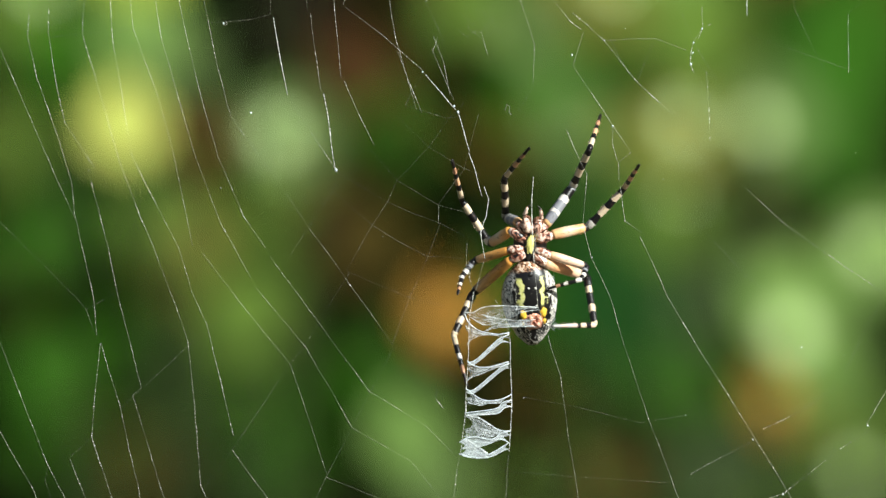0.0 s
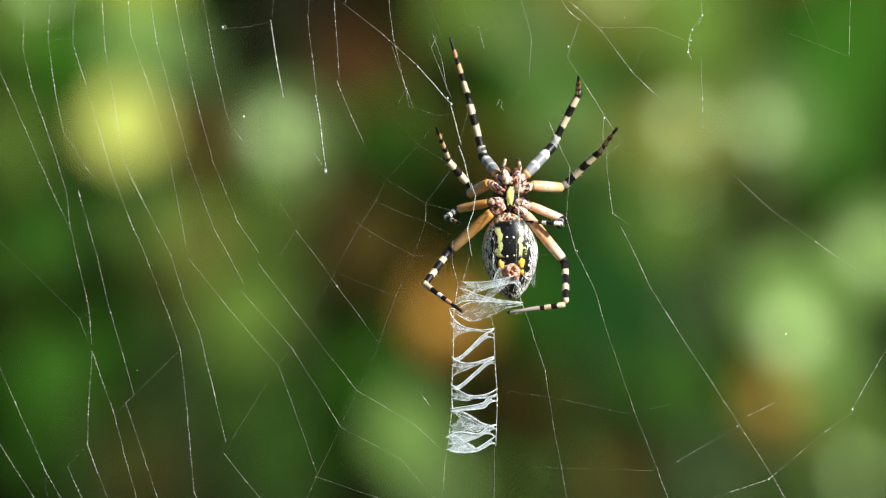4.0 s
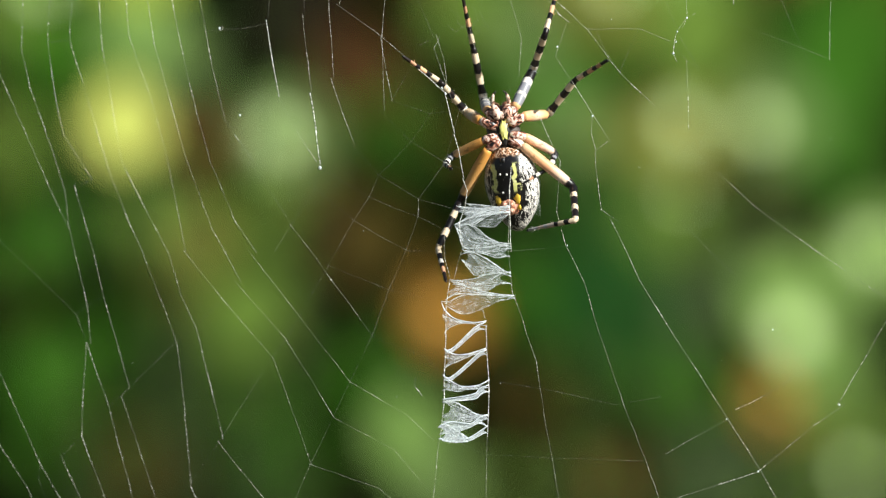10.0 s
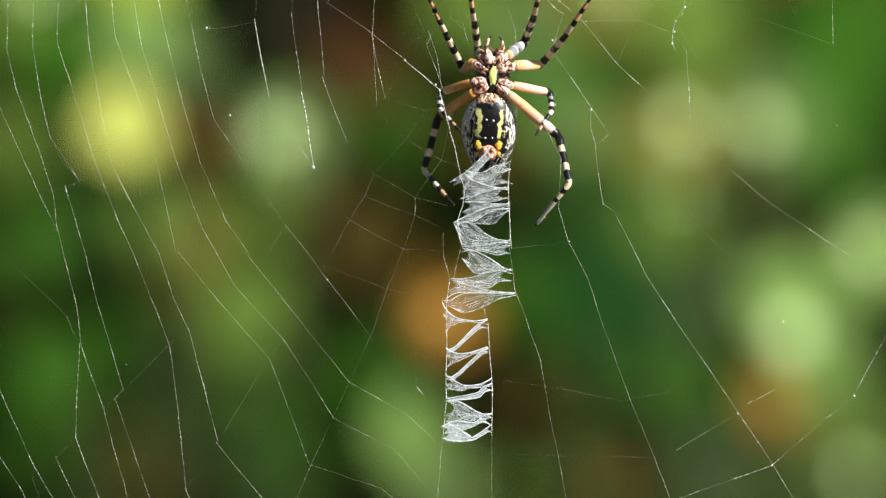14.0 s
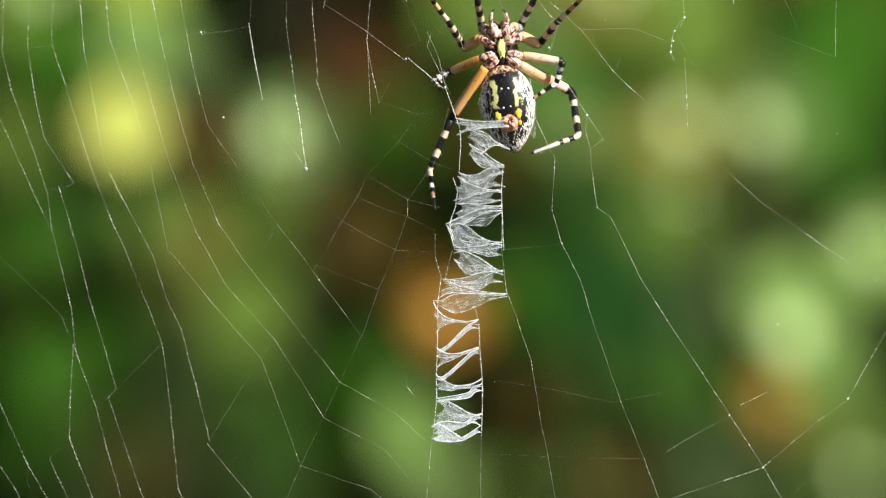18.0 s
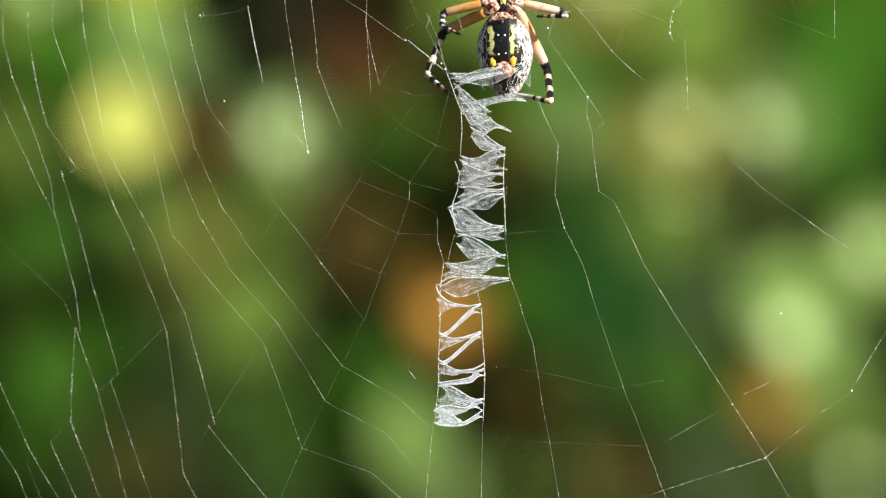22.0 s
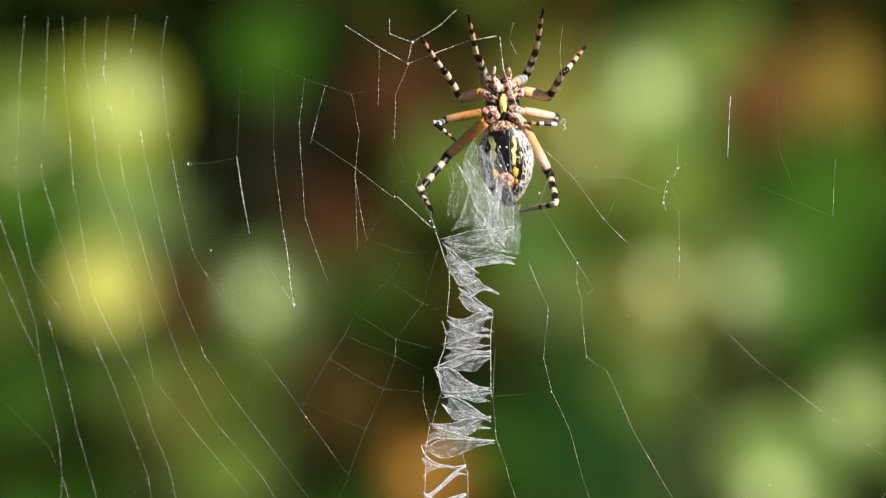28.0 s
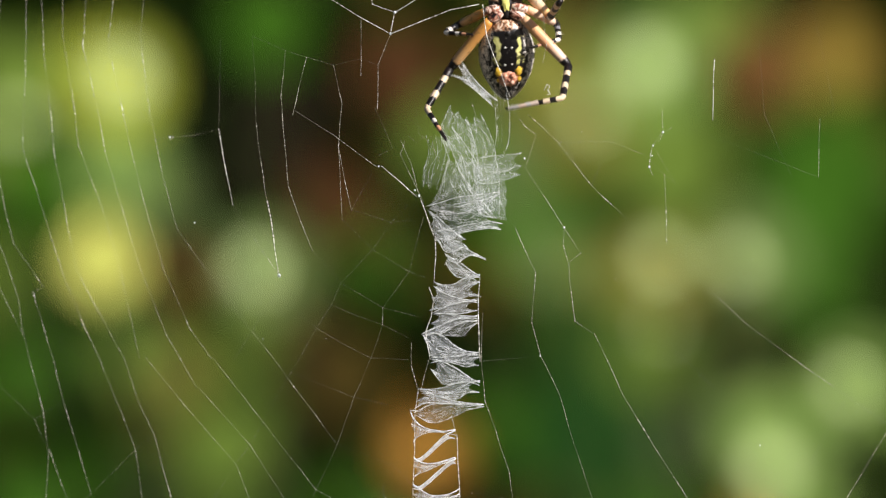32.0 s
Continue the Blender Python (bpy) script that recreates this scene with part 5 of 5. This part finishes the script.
    steps("L2", [
        (0, 84, 9, 34, 86, 16, 159), (1, 68, 29, 24, 106, 9, 151), (2, 109, 11, 66, 69, 44, 129),
        (3, 74, 46, 21, 101, 9, 151), (6, 46, 189, -9, 266, -62, 336), (7, 46, 196, -14, 261, -62, 339),
        (8, 44, 201, -9, 256, -59, 336), (9, 41, 196, -9, 271, -42, 331), (10, 41, 246, -4, 296, -72, 341),
        (11, 4, 236, -49, 293, -102, 346), (12, 38, 251, -14, 306, -74, 341), (13, 31, 321, -4, 371, -44, 451),
        (14, 38, 319, 6, 381, -29, 451), (17, 28, 351, -9, 406, -44, 461), (18, 38, 361, 11, 401, -36, 461),
        (19, 46, 396, 16, 441, -14, 491), (20, -4, 431, -24, 481, -54, 531), (21, 16, 461, -14, 501, -44, 551),
        (22, 31, 466, 1, 511, -34, 561), (23, 9, 508, -21, 553, -56, 603), (24, 70, 525, 40, 570, 5, 620),
        (25, 41, 555, 11, 600, -24, 650), (26, 48, 542, 18, 587, -17, 637), (29, 73, 599, 41, 647, 11, 707),
        (30, 54, 661, 24, 671, 14, 731), (31, 66, 659, 41, 684, 21, 734), (32, 74, 701, 44, 741, 14, 791),
    ])
    steps("L3", [
        (0, 56, -21, 34, -49, 26, -81), (1, 16, -4, 3, -39, 16, -81), (2, 76, -11, 56, -21, 48, -27),
        (3, 36, 31, 19, 21, 41, 11), (6, 11, 119, -6, 101, 28, 89), (7, 11, 133, -4, 116, 31, 111),
        (8, 28, 141, 26, 106, 54, 93), (9, -12, 169, 1, 136, 36, 126), (10, 16, 166, 4, 151, 16, 141),
        (11, -19, 183, -22, 166, 14, 156), (12, 14, 219, 8, 201, 16, 186), (13, 38, 256, 11, 236, 14, 203),
        (14, -2, 281, -6, 251, 31, 209), (17, -16, 316, -14, 291, 11, 263), (18, 11, 316, -16, 301, -4, 281),
        (19, 8, 329, -14, 306, 6, 286), (20, -26, 366, -31, 336, 11, 316), (21, -4, 423, -22, 399, -9, 381),
        (22, 1, 421, -2, 396, 31, 379), (23, -14, 451, -6, 426, 34, 403), (24, 45, 473, 35, 453, 55, 433),
        (25, 16, 493, 31, 463, 51, 448), (26, 33, 503, 8, 488, 13, 468), (29, 36, 557, 21, 549, 46, 542),
        (30, 9, 636, -1, 621, 29, 603), (31, 26, 624, 13, 634, 51, 624), (32, 69, 646, 42, 629, 92, 623),
    ])
    steps("L4", [
        (0, 54, -79, 19, -154, 44, -247), (1, 21, -59, -22, -101, 16, -115), (2, 51, -84, 1, -139, 46, -112),
        (3, 24, -37, -24, -94, 14, -111), (6, -4, 26, -39, -47, 11, -87), (7, 1, 36, -32, -39, 1, -74),
        (8, 34, 83, -2, -19, 31, -99), (9, -16, 89, -36, -9, 16, -79), (10, 31, 86, -9, 1, 6, -59),
        (11, -14, 136, -46, 76, 16, 73), (12, 14, 176, -16, 76, 26, 61), (13, 28, 196, -14, 101, 1, 56),
        (14, -9, 236, -36, 136, 21, 76), (17, -14, 246, -39, 156, 16, 91), (18, 14, 231, -26, 136, -14, 69),
        (19, 16, 291, -26, 201, 1, 153), (20, -24, 321, -36, 233, 26, 221), (21, -14, 341, -34, 266, 21, 236),
        (22, 1, 391, -29, 311, 16, 271), (23, -24, 381, -22, 311, 71, 281), (24, 50, 408, 20, 323, 83, 278),
        (25, 11, 443, -11, 353, 61, 293), (26, 18, 418, -7, 333, 28, 303), (29, 39, 502, -17, 447, 16, 392),
        (30, -18, 561, -31, 466, 54, 409), (31, -11, 554, -19, 474, 66, 419), (32, 52, 566, 9, 491, 44, 431),
    ])
    steps("R1", [
        (0, 231, 111, 259, 176, 282, 241), (1, 201, 99, 224, 186, 236, 296), (2, 216, 111, 271, 241, 254, 303),
        (3, 206, 156, 256, 256, 238, 289), (6, 181, 226, 216, 296, 244, 306), (7, 181, 276, 194, 351, 219, 456),
        (8, 178, 276, 196, 351, 196, 441), (9, 168, 331, 186, 411, 201, 531), (10, 161, 321, 181, 381, 206, 471),
        (11, 136, 311, 158, 381, 186, 471), (12, 156, 341, 171, 401, 201, 491), (13, 181, 361, 191, 411, 206, 491),
        (14, 146, 371, 161, 411, 176, 481), (17, 131, 401, 156, 441, 176, 511), (18, 136, 396, 161, 441, 181, 521),
        (19, 151, 401, 176, 436, 191, 511), (20, 116, 461, 136, 501, 156, 571), (21, 136, 491, 156, 531, 176, 601),
        (22, 151, 501, 166, 541, 186, 611), (23, 129, 543, 144, 583, 164, 653), (24, 190, 560, 205, 600, 225, 670),
        (25, 161, 590, 176, 630, 196, 700), (26, 168, 577, 183, 617, 203, 687), (29, 186, 637, 206, 677, 216, 747),
        (30, 144, 701, 169, 741, 184, 811), (31, 156, 694, 181, 734, 196, 804), (32, 189, 731, 214, 771, 234, 831),
    ])
    steps("R2", [
        (0, 258, 39, 321, 106, 346, 149), (1, 219, 36, 291, 101, 318, 161), (2, 254, 16, 331, 96, 318, 138),
        (3, 219, 61, 284, 123, 301, 153), (6, 221, 186, 268, 246, 318, 351), (7, 211, 196, 256, 256, 299, 343),
        (8, 204, 199, 251, 256, 296, 311), (9, 164, 201, 226, 266, 278, 336), (10, 188, 241, 236, 301, 291, 333),
        (11, 171, 251, 216, 296, 291, 346), (12, 161, 256, 206, 291, 291, 343), (13, 214, 311, 261, 381, 291, 461),
        (14, 174, 329, 216, 376, 266, 451), (17, 156, 359, 201, 406, 246, 446), (18, 171, 366, 206, 406, 256, 451),
        (19, 194, 381, 216, 416, 266, 451), (20, 146, 409, 176, 441, 216, 481), (21, 181, 456, 206, 491, 246, 531),
        (22, 196, 461, 221, 501, 256, 541), (23, 174, 503, 199, 543, 234, 583), (24, 235, 520, 260, 560, 295, 600),
        (25, 206, 550, 231, 590, 266, 630), (26, 213, 537, 238, 577, 273, 617), (29, 223, 592, 256, 632, 306, 682),
        (30, 179, 639, 224, 666, 284, 686), (31, 206, 642, 236, 662, 281, 694), (32, 229, 656, 244, 676, 274, 721),
    ])
    steps("R3", [
        (0, 256, -31, 246, -54, 184, -71), (1, 211, -22, 201, -39, 159, -67), (2, 251, -34, 231, -49, 171, -61),
        (3, 231, 9, 216, 1, 161, 1), (6, 176, 116, 194, 101, 141, 106), (7, 201, 136, 186, 121, 136, 111),
        (8, 231, 141, 216, 116, 186, 99), (9, 194, 171, 186, 141, 146, 116), (10, 201, 171, 191, 146, 141, 116),
        (11, 171, 186, 178, 179, 136, 173), (12, 188, 226, 191, 191, 144, 149), (13, 226, 251, 214, 213, 161, 191),
        (14, 191, 279, 194, 246, 164, 201), (17, 166, 333, 176, 301, 146, 261), (18, 214, 333, 201, 293, 141, 256),
        (19, 211, 341, 219, 336, 171, 331), (20, 151, 393, 171, 356, 121, 323), (21, 194, 409, 194, 371, 136, 336),
        (22, 216, 421, 221, 413, 166, 413), (23, 191, 446, 206, 426, 171, 401), (24, 245, 463, 245, 438, 200, 418),
        (25, 211, 493, 211, 463, 171, 438), (26, 218, 498, 218, 473, 173, 453), (29, 241, 562, 236, 555, 176, 562),
        (30, 189, 606, 194, 581, 144, 566), (31, 206, 592, 206, 574, 156, 572), (32, 242, 646, 246, 616, 194, 599),
    ])
    steps("R4", [
        (0, 258, -49, 271, -136, 191, -137), (1, 226, -84, 241, -137, 156, -131), (2, 256, -97, 266, -149, 173, -144),
        (3, 238, -59, 234, -127, 148, -121), (6, 178, 21, 188, -49, 141, -81), (7, 221, 71, 231, 16, 164, -4),
        (8, 251, 96, 248, 16, 146, 1), (9, 201, 111, 234, 43, 178, 29), (10, 238, 106, 234, 51, 148, 33),
        (11, 176, 106, 194, 66, 136, 89), (12, 216, 166, 236, 76, 171, 16), (13, 251, 186, 251, 96, 161, 46),
        (14, 206, 201, 224, 116, 164, 41), (17, 196, 256, 218, 181, 161, 111), (18, 231, 281, 241, 201, 156, 169),
        (19, 204, 246, 216, 191, 141, 203), (20, 161, 341, 201, 261, 161, 201), (21, 186, 346, 194, 266, 126, 256),
        (22, 186, 321, 191, 261, 121, 279), (23, 191, 386, 211, 301, 121, 256), (24, 265, 393, 245, 313, 133, 278),
        (25, 223, 418, 231, 333, 151, 278), (26, 218, 403, 213, 338, 153, 328), (29, 226, 462, 243, 407, 176, 392),
        (30, 189, 526, 219, 436, 189, 359), (31, 211, 519, 236, 444, 209, 377), (32, 264, 566, 249, 506, 144, 486),
    ])


motions()
